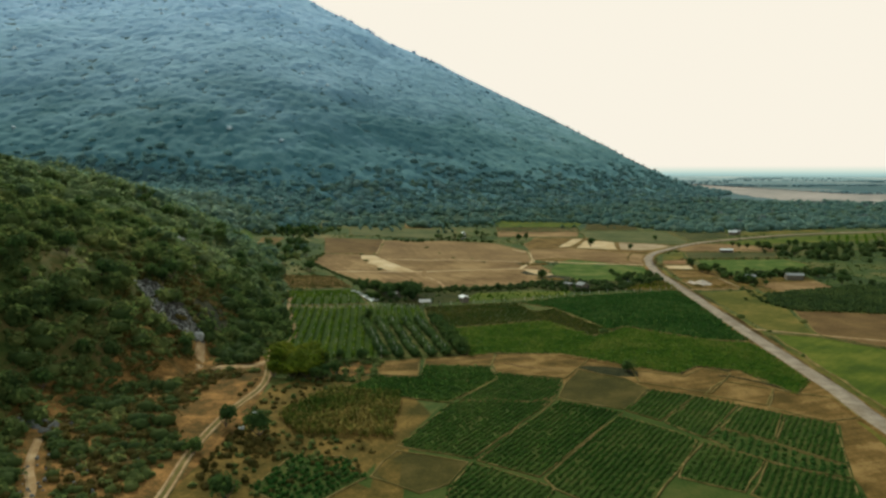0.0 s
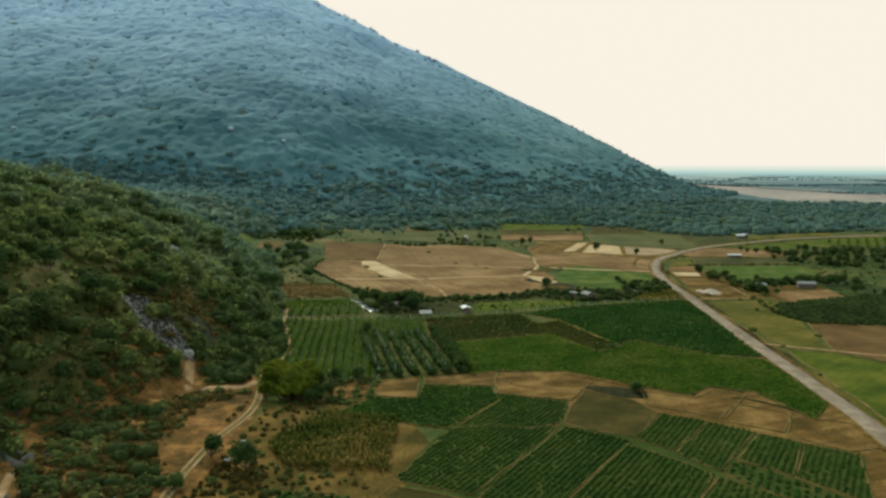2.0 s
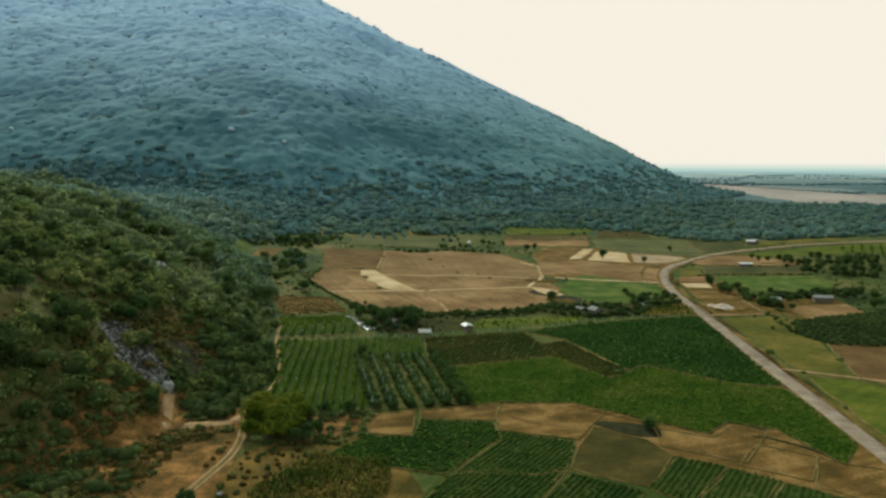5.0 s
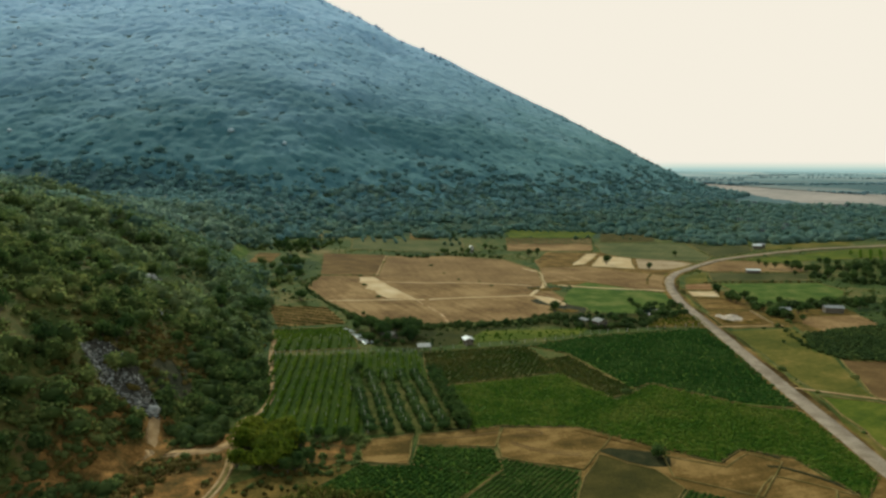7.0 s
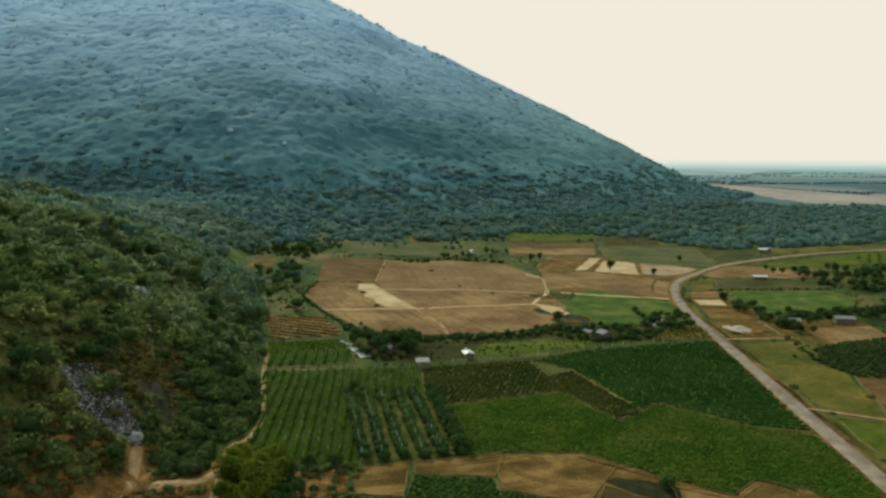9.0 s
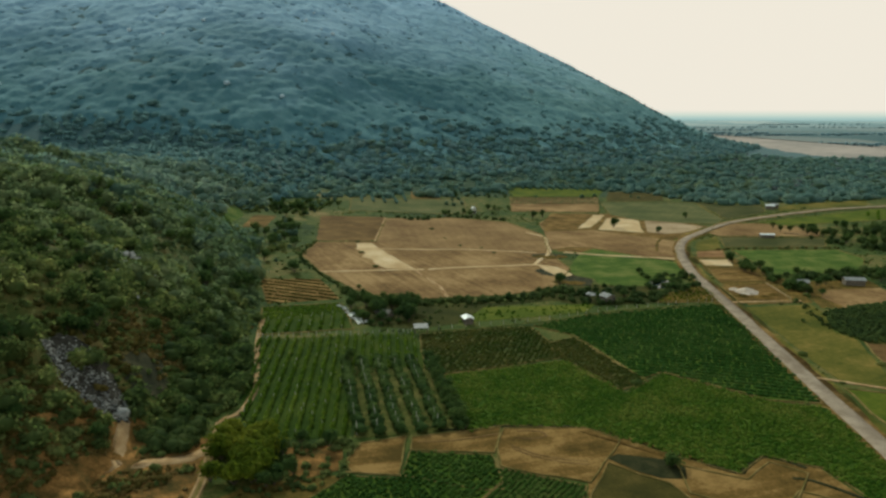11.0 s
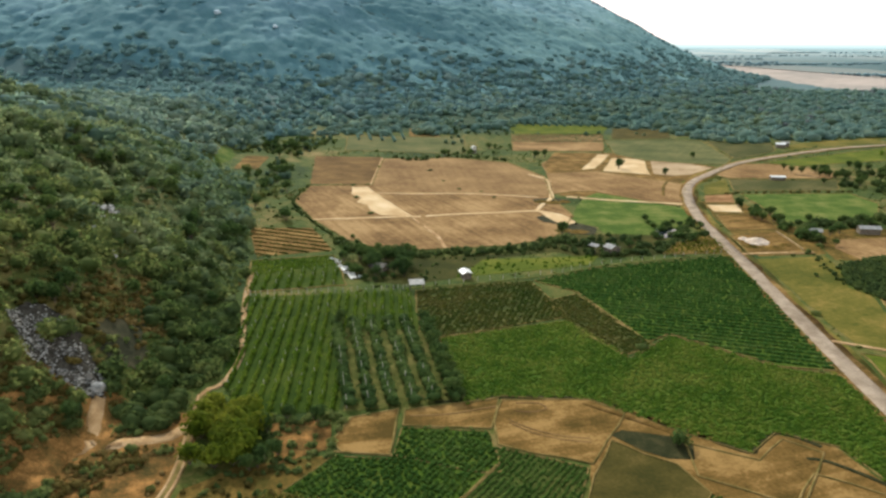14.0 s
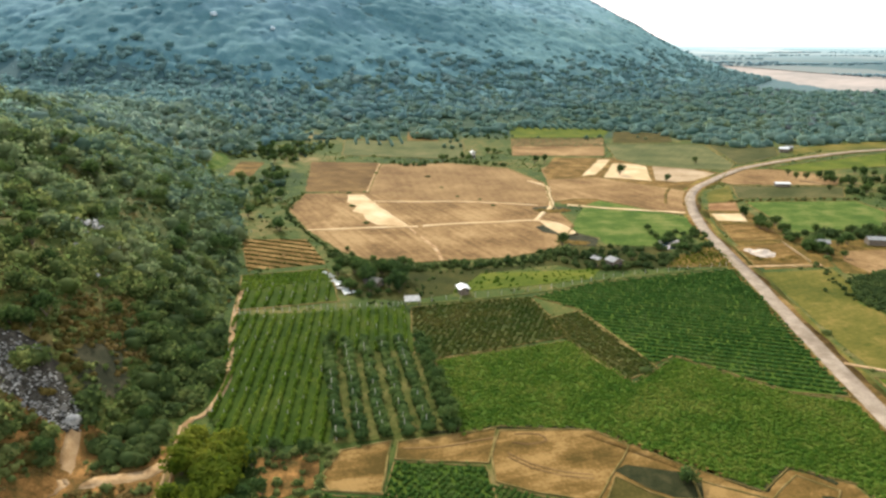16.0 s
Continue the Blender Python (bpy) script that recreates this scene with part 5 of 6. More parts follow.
def crop(name, label, poly, angle, spacing, step, r, h, leaves, leaf, material, gap=0.03, jitter=0.12, shape=ICO1, patchy=0.0, group=""):
    x, y, row = rows_in(poly, angle, spacing, step, jitter, gap)
    if patchy:
        k = fbm(x, y, 9.0, 61) > patchy
        x, y, row = x[k], y[k], row[k]
    rr = r * RNG.uniform(0.75, 1.2, len(x))
    c = np.stack([x, y, height(x, y) + h * 0.5], 1)
    rad = np.stack([rr, rr, h * 0.55 * RNG.uniform(0.8, 1.2, len(x))], 1)
    if group:          # each row is a thing, each tree in it a part
        for i in np.unique(row):
            ob = thing(name, Matrix.Identity(4), label, name.replace("_", " "), group)
            for q in np.nonzero(row == i)[0]:
                vq, fq = leaf_cloud(c[q:q + 1], rad[q:q + 1], leaves, leaf, 3)
                vt, ft = cores(c[q:q + 1], rad[q:q + 1], shape, RNG, 0.3, 0.7)
                vq, fq = join_tri_quad(vt, ft, vq, fq)
                o = new("tree", make_mesh("tree", vq, fq, material))
                o.parent = ob
        return
    return foliage(name, label, "crop", c, rad, leaves, leaf, material, shape, 3, 0.3, 0.7)


crop("leafy_crop", "low smooth green crop above the vines", [(-51, 230), (-31.5, 239), (-29, 231.5), (-48.8, 219)], 97, 1.1, 0.9, 0.7, 0.34, 8, 0.28, "vine_leaf", 0.05, 0.3)
crop("vine_rows", "short rows of green vines on posts", [(-48.6, 218.6), (-28.8, 231), (-24, 217.5), (-45.5, 207.5)], 97, 2.8, 0.9, 0.72, 0.95, 9, 0.3, "vine_leaf")
crop("vine_rows", "long rows of green vines on posts", FIELDS[9][1], 96, 2.1, 0.75, 0.48, 1.0, 8, 0.3, "vine_leaf")
crop("brown_crop", "low withering brown green crop", FIELDS[11][1], 75, 1.2, 0.75, 0.62, 0.34, 8, 0.28, "brown_leaf", 0.06, 0.3)
crop("brown_crop", "low withering brown green crop", FIELDS[12][1], 118, 1.2, 0.75, 0.62, 0.34, 8, 0.28, "brown_leaf", 0.06, 0.3)
crop("row_crop", "dark green bushy crop in close rows", FIELDS[13][1], 164, 2.0, 0.8, 0.74, 0.5, 8, 0.28, "crop_leaf", 0.0, 0.08)
crop("leafy_crop", "thick light green leafy crop", FIELDS[14][1], 20, 0.85, 0.8, 0.6, 0.34, 8, 0.25, "mixed_leaf", 0.03, 0.3)
for i in (22, 23, 24, 25, 27, 28):
    crop("row_crop", "leafy green crop in narrow rows", FIELDS[i][1], 57, 0.95, 0.45, 0.34, 0.36, 5, 0.22, "plot_leaf", 0.10)
for i in (29, 30, 31, 32, 34):
    crop("row_crop", "dark green crop in narrow rows", FIELDS[i][1], 57, 0.95, 0.45, 0.35, 0.38, 5, 0.22, "plot_leaf", 0.08)
crop("bushy_crop", "bushy green crop", FIELDS[33][1], 60, 1.0, 0.8, 0.55, 0.5, 9, 0.26, "plot_leaf", 0.03, 0.2)
crop("row_crop", "green crop in narrow rows", FIELDS[36][1], 60, 1.25, 0.95, 0.5, 0.7, 8, 0.25, "crop_leaf", 0.15)
crop("row_crop", "low green crop", FIELDS[26][1], 62, 1.25, 0.95, 0.5, 0.5, 7, 0.25, "crop_leaf", 0.2)
crop("maize", "tall drying yellowish maize", FIELDS[38][1], 60, 0.85, 0.55, 0.26, 1.5, 9, 0.26, "maize_leaf", 0.12, 0.2)
crop("terrace_banks", "low weedy banks between tan terraces", FIELDS[7][1], 168, 3.6, 0.5, 0.5, 0.42, 8, 0.24, "brown_leaf", 0.03)
crop("young_plants", "rows of young green plants on tan soil", [(37, 478), (39.5, 516), (100, 520), (94, 478)], 112, 2.7, 1.5, 0.5, 0.6, 8, 0.3, "mid_bush_leaf", 0.1)
crop("young_trees", "rows of young grey green trees at the forest edge", [(42, 552), (43, 576), (116, 570), (110, 550)], 98, 5.5, 3.4, 1.2, 3.4, 18, 0.5, "belt_leaf", 0.1)
crop("young_trees", "rows of young trees near the forest", [(-62, 468), (-62, 512), (-28, 516), (-28, 470)], 100, 7.0, 3.2, 1.1, 2.0, 14, 0.5, "belt_leaf", 0.1)
crop("far_vine_rows", "rows of vines beyond the road", [(225, 400), (235, 440), (310, 472), (330, 400)], 60, 5.0, 2.0, 0.9, 1.2, 8, 0.5, "low_leaf", 0.05)
crop("orchard_row", "hedge like row of dark orchard trees", [(-23, 192), (-4, 196.5), (5, 158.5), (-15, 155)], 103, 3.75, 1.1, 1.62, 2.0, 46, 0.3, "tree_leaf", 0.06, 0.3, group="rows of orchard trees")
crop("young_plants", "rows of small yellowing plants beside the road", [(71.3, 257), (81.6, 266.4), (86, 265), (84.5, 249), (65.5, 248)], 20, 1.5, 0.9, 0.4, 0.5, 8, 0.24, "yellow_leaf", 0.12)
crop("plantation_crop", "dense dark green plantation", FIELDS[43][1], 20, 1.5, 1.3, 0.95, 1.0, 8, 0.4, "dark_bush_leaf", 0.02, 0.4)

# ---------------------------------------------------------------- trees
def tree_meshes(seed, h, r, trunk_h, material, leaves=420, leaf=0.34):
    rng = np.random.default_rng(seed)
    bm = bmesh.new()
    top = Vector((rng.uniform(-0.3, 0.3), rng.uniform(-0.3, 0.3), trunk_h))
    def limb(a, b, ra, rb):
        d = b - a
        m = Matrix.Translation((a + b) / 2) @ d.to_track_quat("Z", "Y").to_matrix().to_4x4()
        bmesh.ops.create_cone(bm, cap_ends=True, segments=7, radius1=ra, radius2=rb, depth=d.length, matrix=m)
    limb(Vector((0, 0, -0.4)), top, 0.05 * r + 0.07, 0.03 * r + 0.05)
    for k in range(5):
        a = k * 2 * math.pi / 5 + rng.uniform(-0.4, 0.4)
        limb(top - Vector((0, 0, 0.1)), top + Vector((math.cos(a) * r * 0.55, math.sin(a) * r * 0.55, (h - trunk_h) * rng.uniform(0.3, 0.65))), 0.025 * r + 0.04, 0.03)
    trunk = bpy.data.meshes.new("trunk")
    bm.to_mesh(trunk)
    bm.free()
    trunk.materials.append(MAT["bark"])
    cz, rz = (h + trunk_h) / 2 + 0.1, (h - trunk_h) / 2 + 0.25
    n = 4
    c = np.zeros((n, 3))
    c[:, :2] = rng.uniform(-0.3, 0.3, (n, 2)) * r
    c[:, 2] = cz + rng.uniform(-0.2, 0.3, n) * rz
    rad = np.stack([r * rng.uniform(0.6, 0.9, n)] * 2 + [rz * rng.uniform(0.6, 0.85, n)], 1)
    vq, fq = leaf_cloud(c, rad, leaves // n, leaf, 6, rng)
    vt, ft = cores(c, rad, ICO1, rng, 0.3, 0.5)
    vq, fq = join_tri_quad(vt, ft, vq, fq)
    return trunk, make_mesh("crown", vq, fq, material)


def make_tree(meshes, label, category="tree", group=""):
    ob = thing("tree" if category == "tree" else "shrub", Matrix.Identity(4), label, category, group)
    for nm, me in zip(("trunk", "crown"), meshes):
        o = new(nm, me)
        o.parent = ob
    return ob


TREES = {
    "round": make_tree(tree_meshes(1, 4.6, 2.4, 0.5, "tree_leaf"), "round dark green tree standing alone in the fields"),
    "broad": make_tree(tree_meshes(2, 5.4, 3.4, 0.6, "tree_leaf", 520), "broad dark green tree with a spreading crown"),
    "shrub": make_tree(tree_meshes(3, 2.6, 2.0, 0.2, "tree_leaf", 300, 0.3), "dark green shrub at a field edge", "shrub"),
    "tall": make_tree(tree_meshes(4, 7.5, 2.8, 1.2, "tree_leaf", 480), "tall dark green tree near the sheds"),
    "yellow": make_tree(tree_meshes(5, 4.6, 2.9, 0.3, "yellow_leaf", 480), "leafy yellow green tree beside the sandy track"),
    "thin": make_tree(tree_meshes(6, 4.6, 1.9, 0.8, "dark_bush_leaf", 260, 0.34), "slim green tree with an open crown"),
}
FIRST = dict.fromkeys(TREES, True)


def plant(kind, x, y, s=1.0, squash=1.0):
    m = Matrix.Translation((x, y, float(height(x, y)) - 0.05)) @ Matrix.Rotation(RNG.uniform(0, 6.28), 4, "Z") @ Matrix.Diagonal((s, s, s * squash, 1))
    if FIRST[kind]:
        FIRST[kind] = False
        TREES[kind].matrix_basis = m
        return TREES[kind]
    o = copy_thing(TREES[kind], Matrix.Identity(4))
    o.matrix_basis = m
    return o


SINGLE = [("round", 82, 388, 1.15), ("round", 100, 372, 0.8), ("broad", -52.5, 274.5, 0.8), ("broad", -62.5, 317.5, 0.9), ("round", 45, 419, 1.0), ("tall", 50, 419, 0.7),
          ("tall", -20.5, 189.5, 0.6), ("round", -18, 150, 0.75), ("shrub", 39.5, 146, 1.0), ("round", 38, 268, 1.0), ("shrub", 100, 228, 0.4),
          ("round", -34.9, 109.3, 0.85), ("broad", -28.7, 105.3, 0.85), ("shrub", -36.4, 98.5, 0.9), ("shrub", -28, 85.5, 1.2), ("round", 128, 420, 0.8),
          ("broad", -60.2, 245.5, 1.15), ("round", -68, 234, 1.1), ("broad", -54, 277.5, 0.75), ("round", -67, 290, 0.9), ("broad", -81.4, 273.4, 1.0), ("round", -98, 250, 1.3), ("broad", -84.4, 264, 1.0), ("round", -63.5, 249, 0.9)]
for kind, x, y, s in SINGLE:
    plant(kind, x, y, s)


def row_of(kind, pts, every, spread, lo, hi):
    for x, y in smooth_line(pts, every):
        plant(kind, x + RNG.normal() * spread, y + RNG.normal() * spread, RNG.uniform(lo, hi))


row_of("shrub", [(-31, 258), (-20, 248), (0, 246), (20, 251), (36, 261), (44, 256), (58, 253)], 2.6, 1.6, 0.3, 0.95)
row_of("round", [(-27, 236), (-19.5, 242.5), (-10, 243)], 3.2, 1.5, 0.6, 0.9)
for k in range(80):
    y = RNG.uniform(105, 270)
    u = RNG.uniform(2, 62) ** 1.0
    x = float(np.interp(y, COVER_Y, COVER_X)) - u
    if abs(y - 150.5 - (-52.5 - x) * 0.355) > 5:
        tagged(plant(("broad", "round")[k % 2], x, y, RNG.uniform(0.5, 0.95)), "dark green tree among the hillside bushes")


for k in range(34):
    plant(("round", "thin", "broad")[k % 3], RNG.uniform(-4, 36), RNG.choice([RNG.uniform(424, 436), RNG.uniform(446, 456), RNG.uniform(505, 530)]), RNG.uniform(0.35, 0.8))


def plant_in(kind, poly, n, lo, hi, label=""):
    p = np.array(poly, float)
    done = 0
    while done < n:
        x, y = RNG.uniform(p[:, 0].min(), p[:, 0].max(), 1), RNG.uniform(p[:, 1].min(), p[:, 1].max(), 1)
        if inside(x, y, poly)[0]:
            o = plant(kind, float(x[0]), float(y[0]), RNG.uniform(lo, hi))
            if label:
                tagged(o, label)
            done += 1


for k in range(20):
    q = k / 19
    tagged(plant(("round", "broad")[k % 2], 5.6 - 8.2 * q + RNG.normal() * 0.5, 159.5 + 34 * q, RNG.uniform(0.5, 0.68)), "dark green tree in the last row of the orchard")
plant_in("yellow", [(-36, 151), (-31, 155), (-27, 151), (-26, 138), (-30, 130), (-34, 136)], 34, 0.6, 1.05)
plant_in("round", [(-28, 150), (-23, 152), (-21, 140), (-26, 131), (-27, 138)], 7, 0.45, 0.8, "dark green round tree in the thicket by the track")
for k in range(26):
    plant("broad" if k % 2 else "round", RNG.uniform(-23, -9), RNG.uniform(223, 242), RNG.uniform(0.55, 0.95))
plant_in("shrub", [(-28, 229), (-18, 219.5), (-9, 222), (-8, 228), (-20, 238)], 16, 0.35, 0.9)
for k in range(22):
    plant("shrub", RNG.uniform(67, 86), RNG.uniform(262, 290), RNG.uniform(0.4, 0.9))
for k in range(46):
    x, y = RNG.uniform(112, 158), RNG.uniform(252, 288)
    if not (121 < x < 146 and y < 268 or 128 < x < 146 and y < 276):
        plant(("round", "broad", "thin")[k % 3], x, y, RNG.uniform(0.35, 0.85))
plant_in("round", [(106.5, 292), (109.5, 310), (116, 307), (116, 284), (111, 277)], 18, 0.45, 0.9)
plant_in("shrub", [(111, 277), (116, 284), (117, 272), (112, 262)], 8, 0.5, 0.9)
for k in range(40):
    plant(("thin", "round")[k % 2], RNG.uniform(160, 250), RNG.uniform(335, 395), RNG.uniform(0.7, 1.1))
for k in range(64):
    y = RNG.uniform(290, 455)
    x = RNG.uniform(-112, -66 - (y - 290) * 0.06)
    if not inside(np.array([x]), np.array([y]), CLEARED)[0]:
        plant(("round", "broad", "round")[k % 3], x, y, RNG.uniform(0.6, 1.1))
for kind, x, y, s in (("shrub", -9, 381.5, 0.9), ("shrub", 5, 339, 0.6), ("shrub", 14, 334, 0.5), ("shrub", 19, 323, 0.6), ("shrub", -2, 357, 0.5), ("shrub", -35, 315, 0.8), ("shrub", -26.5, 291, 0.8), ("shrub", -39.5, 336.5, 0.8), ("shrub", -15, 409.5, 1.0), ("shrub", -21.5, 407.5, 1.2)):
    plant(kind, x, y, s, 0.35)

# ---------------------------------------------------------------- tracks
def track(label, pts, width, ruts=True, soil="track"):
    line = smooth_line(pts, 2.0)
    ob = tagged(new("track", ribbon_mesh("track", line, width, 0.10, soil if not ruts else "bund", 0.3, 3)), label, "track", kind="structure")
    if ruts:
        d = np.gradient(line, axis=0)
        d /= np.hypot(d[:, 0], d[:, 1])[:, None]
        nrm = np.stack([-d[:, 1], d[:, 0]], 1)
        for k in (-0.52, 0.52):
            o = new("wheel_rut", ribbon_mesh("wheel_rut", line + nrm * k, 0.42, 0.16, "track", 0.3, 5))
            o.parent = ob
    return ob


track("sandy farm track with two wheel ruts", [(-34, 60), (-35.7, 85), (-37, 99), (-36.7, 114.6), (-34.7, 131), (-37.2, 147), (-39.2, 157)], 1.7)
track("narrow sandy path along the foot of the hill", [(-39.2, 156.5), (-38.6, 159.3), (-37, 161.5), (-37.2, 173), (-40.7, 186), (-45.3, 203.5), (-49, 222)], 1.25, False)
track("pale footworn sandy path", [(-37.8, 147.4), (-39.6, 143.6), (-43.8, 141.9), (-48.5, 140), (-51.6, 137), (-54, 129)], 2.4, False)
track("pale footworn sandy path", [(-52.8, 149.5), (-51.9, 146.4), (-50.7, 142.6), (-48.5, 140.1), (-45.5, 140.6)], 1.9, False, "track")
track("sandy track among rocks", [(-48, 68), (-51.2, 82.6), (-56.1, 91), (-59.9, 99.7), (-61, 102)], 1.3, False)
track("pale farm track across the harvested field", [(-45, 277.5), (-26, 285.2), (0, 294.3), (20, 298), (33, 300.5), (41, 295), (44.5, 284)], 1.7, False, "pale")
track("narrow pale farm track", [(-28.2, 325), (-0.7, 330.6), (20, 328), (36.5, 324)], 1.3, False, "pale")

track("narrow pale farm track", [(-11.4, 289), (-6.5, 277), (-2.1, 266.4), (1, 252)], 1.3, False)
track("pale farm path along the bank", [(-7, 217), (10, 221), (30, 228), (45, 236), (70, 244), (86, 249)], 0.9, False, "alley")
track("pale path into the yard", [(88, 248), (100, 249), (110, 250)], 1.8, False)
track("pale path across the grass", [(83, 186), (95, 180), (112, 172)], 1.2, False)
track("pale rough strip between crop and plots", [(27, 159.5), (33, 155.5), (40, 150.5), (45, 146.5)], 3.2, False, "tan_plain")
# flat dark strips: the shadow along the ditch is put into the colour
track("ditch strip with its shade painted dark between the leafy crop and the fallow plots", [(1, 158.5), (7, 159.5), (13.9, 160.7), (28.9, 160.2), (33.1, 156.6), (42.3, 149.4), (49.3, 144.2), (51.1, 145.4), (56.4, 150.0), (61.3, 145.8)], 0.95, False, "ditch")
track("ditch strip with its shade painted dark between the leafy crop and the fallow plots", [(57.5, 142.5), (60.4, 141.8), (65.6, 136.5), (68, 131)], 0.9, False, "ditch")
track("narrow grassy path between the plots", [(-14, 142.6), (-4.7, 142.2), (1.5, 140.2), (8.5, 138.1), (12, 138.6)], 0.5, False, "bund")
track("dark tyre marks curving over the fallow plot", [(13.5, 153), (17, 150), (22, 148), (26, 147.5)], 0.45, False, "brown")
track("dark tyre marks curving over the fallow plot", [(13.5, 152), (17, 149), (22, 147), (26, 146.5)], 0.45, False, "brown")
track("dark tyre marks looping in the fallow plot", [(15, 158.5), (19, 158.5), (20, 156.5), (17, 155.5), (14.5, 156)], 0.5, False, "brown")
track("dark tyre marks across the fallow plot", [(-3, 154), (3, 154.5), (9, 156.5), (12, 157.5)], 0.5, False, "brown")
track("pale track beside the dark field", [(37, 373), (43.9, 361), (43.3, 344), (41.8, 324), (36.8, 311), (33.5, 301)], 1.8, False, "pale")
track("pale worn edge of the tan field", [(48, 325), (62.8, 319.5), (77.6, 315.8), (90, 312.5)], 2.4, False, "pale")
track("dark weedy gully across the tan field", [(97, 357), (92, 345), (87, 327)], 1.2, False, "clearing")
track("pale edge of the dark ploughed field", [(-32.4, 341), (-33.2, 365), (-34.6, 409)], 1.2, False)

# ---------------------------------------------------------------- sheds and houses
def shed(x, y, turn, w, d, h, rise, roof, wall, label, category="shed", group=""):
    """A small gabled building: four walls, two roof slopes, door and window."""
    ob = thing(category, pose(x, y, 0, 0, 0, turn), label, category, group)
    bm = bmesh.new()
    for x0, x1, y0, y1 in ((-w / 2, w / 2, -d / 2, -d / 2 + 0.15), (-w / 2, w / 2, d / 2 - 0.15, d / 2), (-w / 2, -w / 2 + 0.15, -d / 2 + 0.15, d / 2 - 0.15), (w / 2 - 0.15, w / 2, -d / 2 + 0.15, d / 2 - 0.15)):
        box(bm, x0, x1, y0, y1, -0.2, h)
    for yy in (-d / 2 + 0.01, d / 2 - 0.13):
        g = [bm.verts.new(p) for p in ((-w / 2, yy, h), (w / 2, yy, h), (0, yy, h + rise), (-w / 2, yy + 0.12, h), (w / 2, yy + 0.12, h), (0, yy + 0.12, h + rise))]
        for q in ((0, 1, 2), (5, 4, 3), (0, 2, 5, 3), (1, 4, 5, 2), (0, 3, 4, 1)):
            bm.faces.new([g[i] for i in q])
    part("wall", bm, wall, ob)
    a = math.atan2(rise, w / 2)
    L = math.hypot(rise, w / 2) + 0.35
    for sgn in (-1, 1):
        bm = bmesh.new()
        m = int(d / 0.45) + 2
        for i in range(m):
            y0 = -d / 2 - 0.3 + i * (d + 0.6) / m
            for k, dz in ((0, 0.0), (1, 0.035)):
                box(bm, 0, L, y0 + k * (d + 0.6) / m / 2, y0 + (k + 1) * (d + 0.6) / m / 2, dz, dz + 0.04)
        bm.transform(Matrix.Translation((0, 0, h + rise + 0.06)) @ (Matrix.Rotation(math.pi, 4, "Z") if sgn < 0 else Matrix.Identity(4)) @ Matrix.Rotation(a, 4, "Y"))
        part("roof", bm, roof, ob)
    bm = bmesh.new()
    box(bm, -0.45, 0.45, -d / 2 - 0.04, -d / 2 + 0.02, -0.1, min(2.0, h - 0.2), 0.01)
    door = part("door", bm, "timber", ob)
    bm = bmesh.new()
    box(bm, 0.30, 0.36, -d / 2 - 0.09, -d / 2 - 0.04, 0.95, 1.08, 0.01)
    part("handle", bm, "grey_roof", door, "small metal handle")
    bm = bmesh.new()
    x0, x1, z0, z1 = w * 0.22, w * 0.22 + 0.7, 0.9, min(1.7, h - 0.25)
    for q in ((x0 - 0.06, x0, z0, z1), (x1, x1 + 0.06, z0, z1), (x0 - 0.06, x1 + 0.06, z1, z1 + 0.06), (x0 - 0.06, x1 + 0.06, z0 - 0.06, z0)):
        box(bm, q[0], q[1], -d / 2 - 0.05, -d / 2 + 0.01, q[2], q[3])
    window = part("window", bm, "timber", ob)
    bm = bmesh.new()
    box(bm, x0, x1, -d / 2 - 0.03, -d / 2 - 0.004, z0, z1)
    part("pane", bm, "dark", window, "dark window pane")
    return ob


def lean_to(x, y, turn, w, d, h, roof, label):
    """An open shelter: four posts and a tilted sheet roof."""
    ob = thing("shelter", pose(x, y, 0, 0, 0, turn), label, "shelter")
    for px in (-w / 2 + 0.2, w / 2 - 0.2):
        for py in (-d / 2 + 0.2, d / 2 - 0.2):
            bm = bmesh.new()
            box(bm, px - 0.07, px + 0.07, py - 0.07, py + 0.07, -0.3, h + 0.2 * (py > 0), 0.01)
            part("post", bm, "timber", ob)
    bm = bmesh.new()
    m = int(w / 0.45)
    for i in range(2 * m):
        box(bm, -w / 2 + i * w / m / 2, -w / 2 + (i + 1) * w / m / 2, -d / 2 - 0.2, d / 2 + 0.2, 0.035 * (i % 2), 0.035 * (i % 2) + 0.04)
    bm.transform(Matrix.Translation((0, 0, h + 0.25)) @ Matrix.Rotation(radians(8), 4, "X"))
    part("roof", bm, roof, ob)
    return ob


shed(6.8, 225.5, 15, 2.3, 3.2, 1.6, 0.4, "white_roof", "timber", "small shed with a white sheet roof beside the farm path")
lean_to(-5.6, 215.6, 8, 3.8, 2.6, 1.9, "grey_roof", "open shelter with a pale grey metal roof")
shed(50, 248, 28, 3.4, 3.2, 2.0, 0.7, "grey_roof", "timber", "farm hut with a grey metal roof among trees", "house")
lean_to(45, 249, 60, 3.0, 2.2, 2.0, "grey_roof", "small shelter with a grey sheet roof beside the hut")
shed(-16.6, 230, 60, 3.2, 4.2, 1.9, 0.6, "rust_roof", "timber", "low shed half hidden by trees")


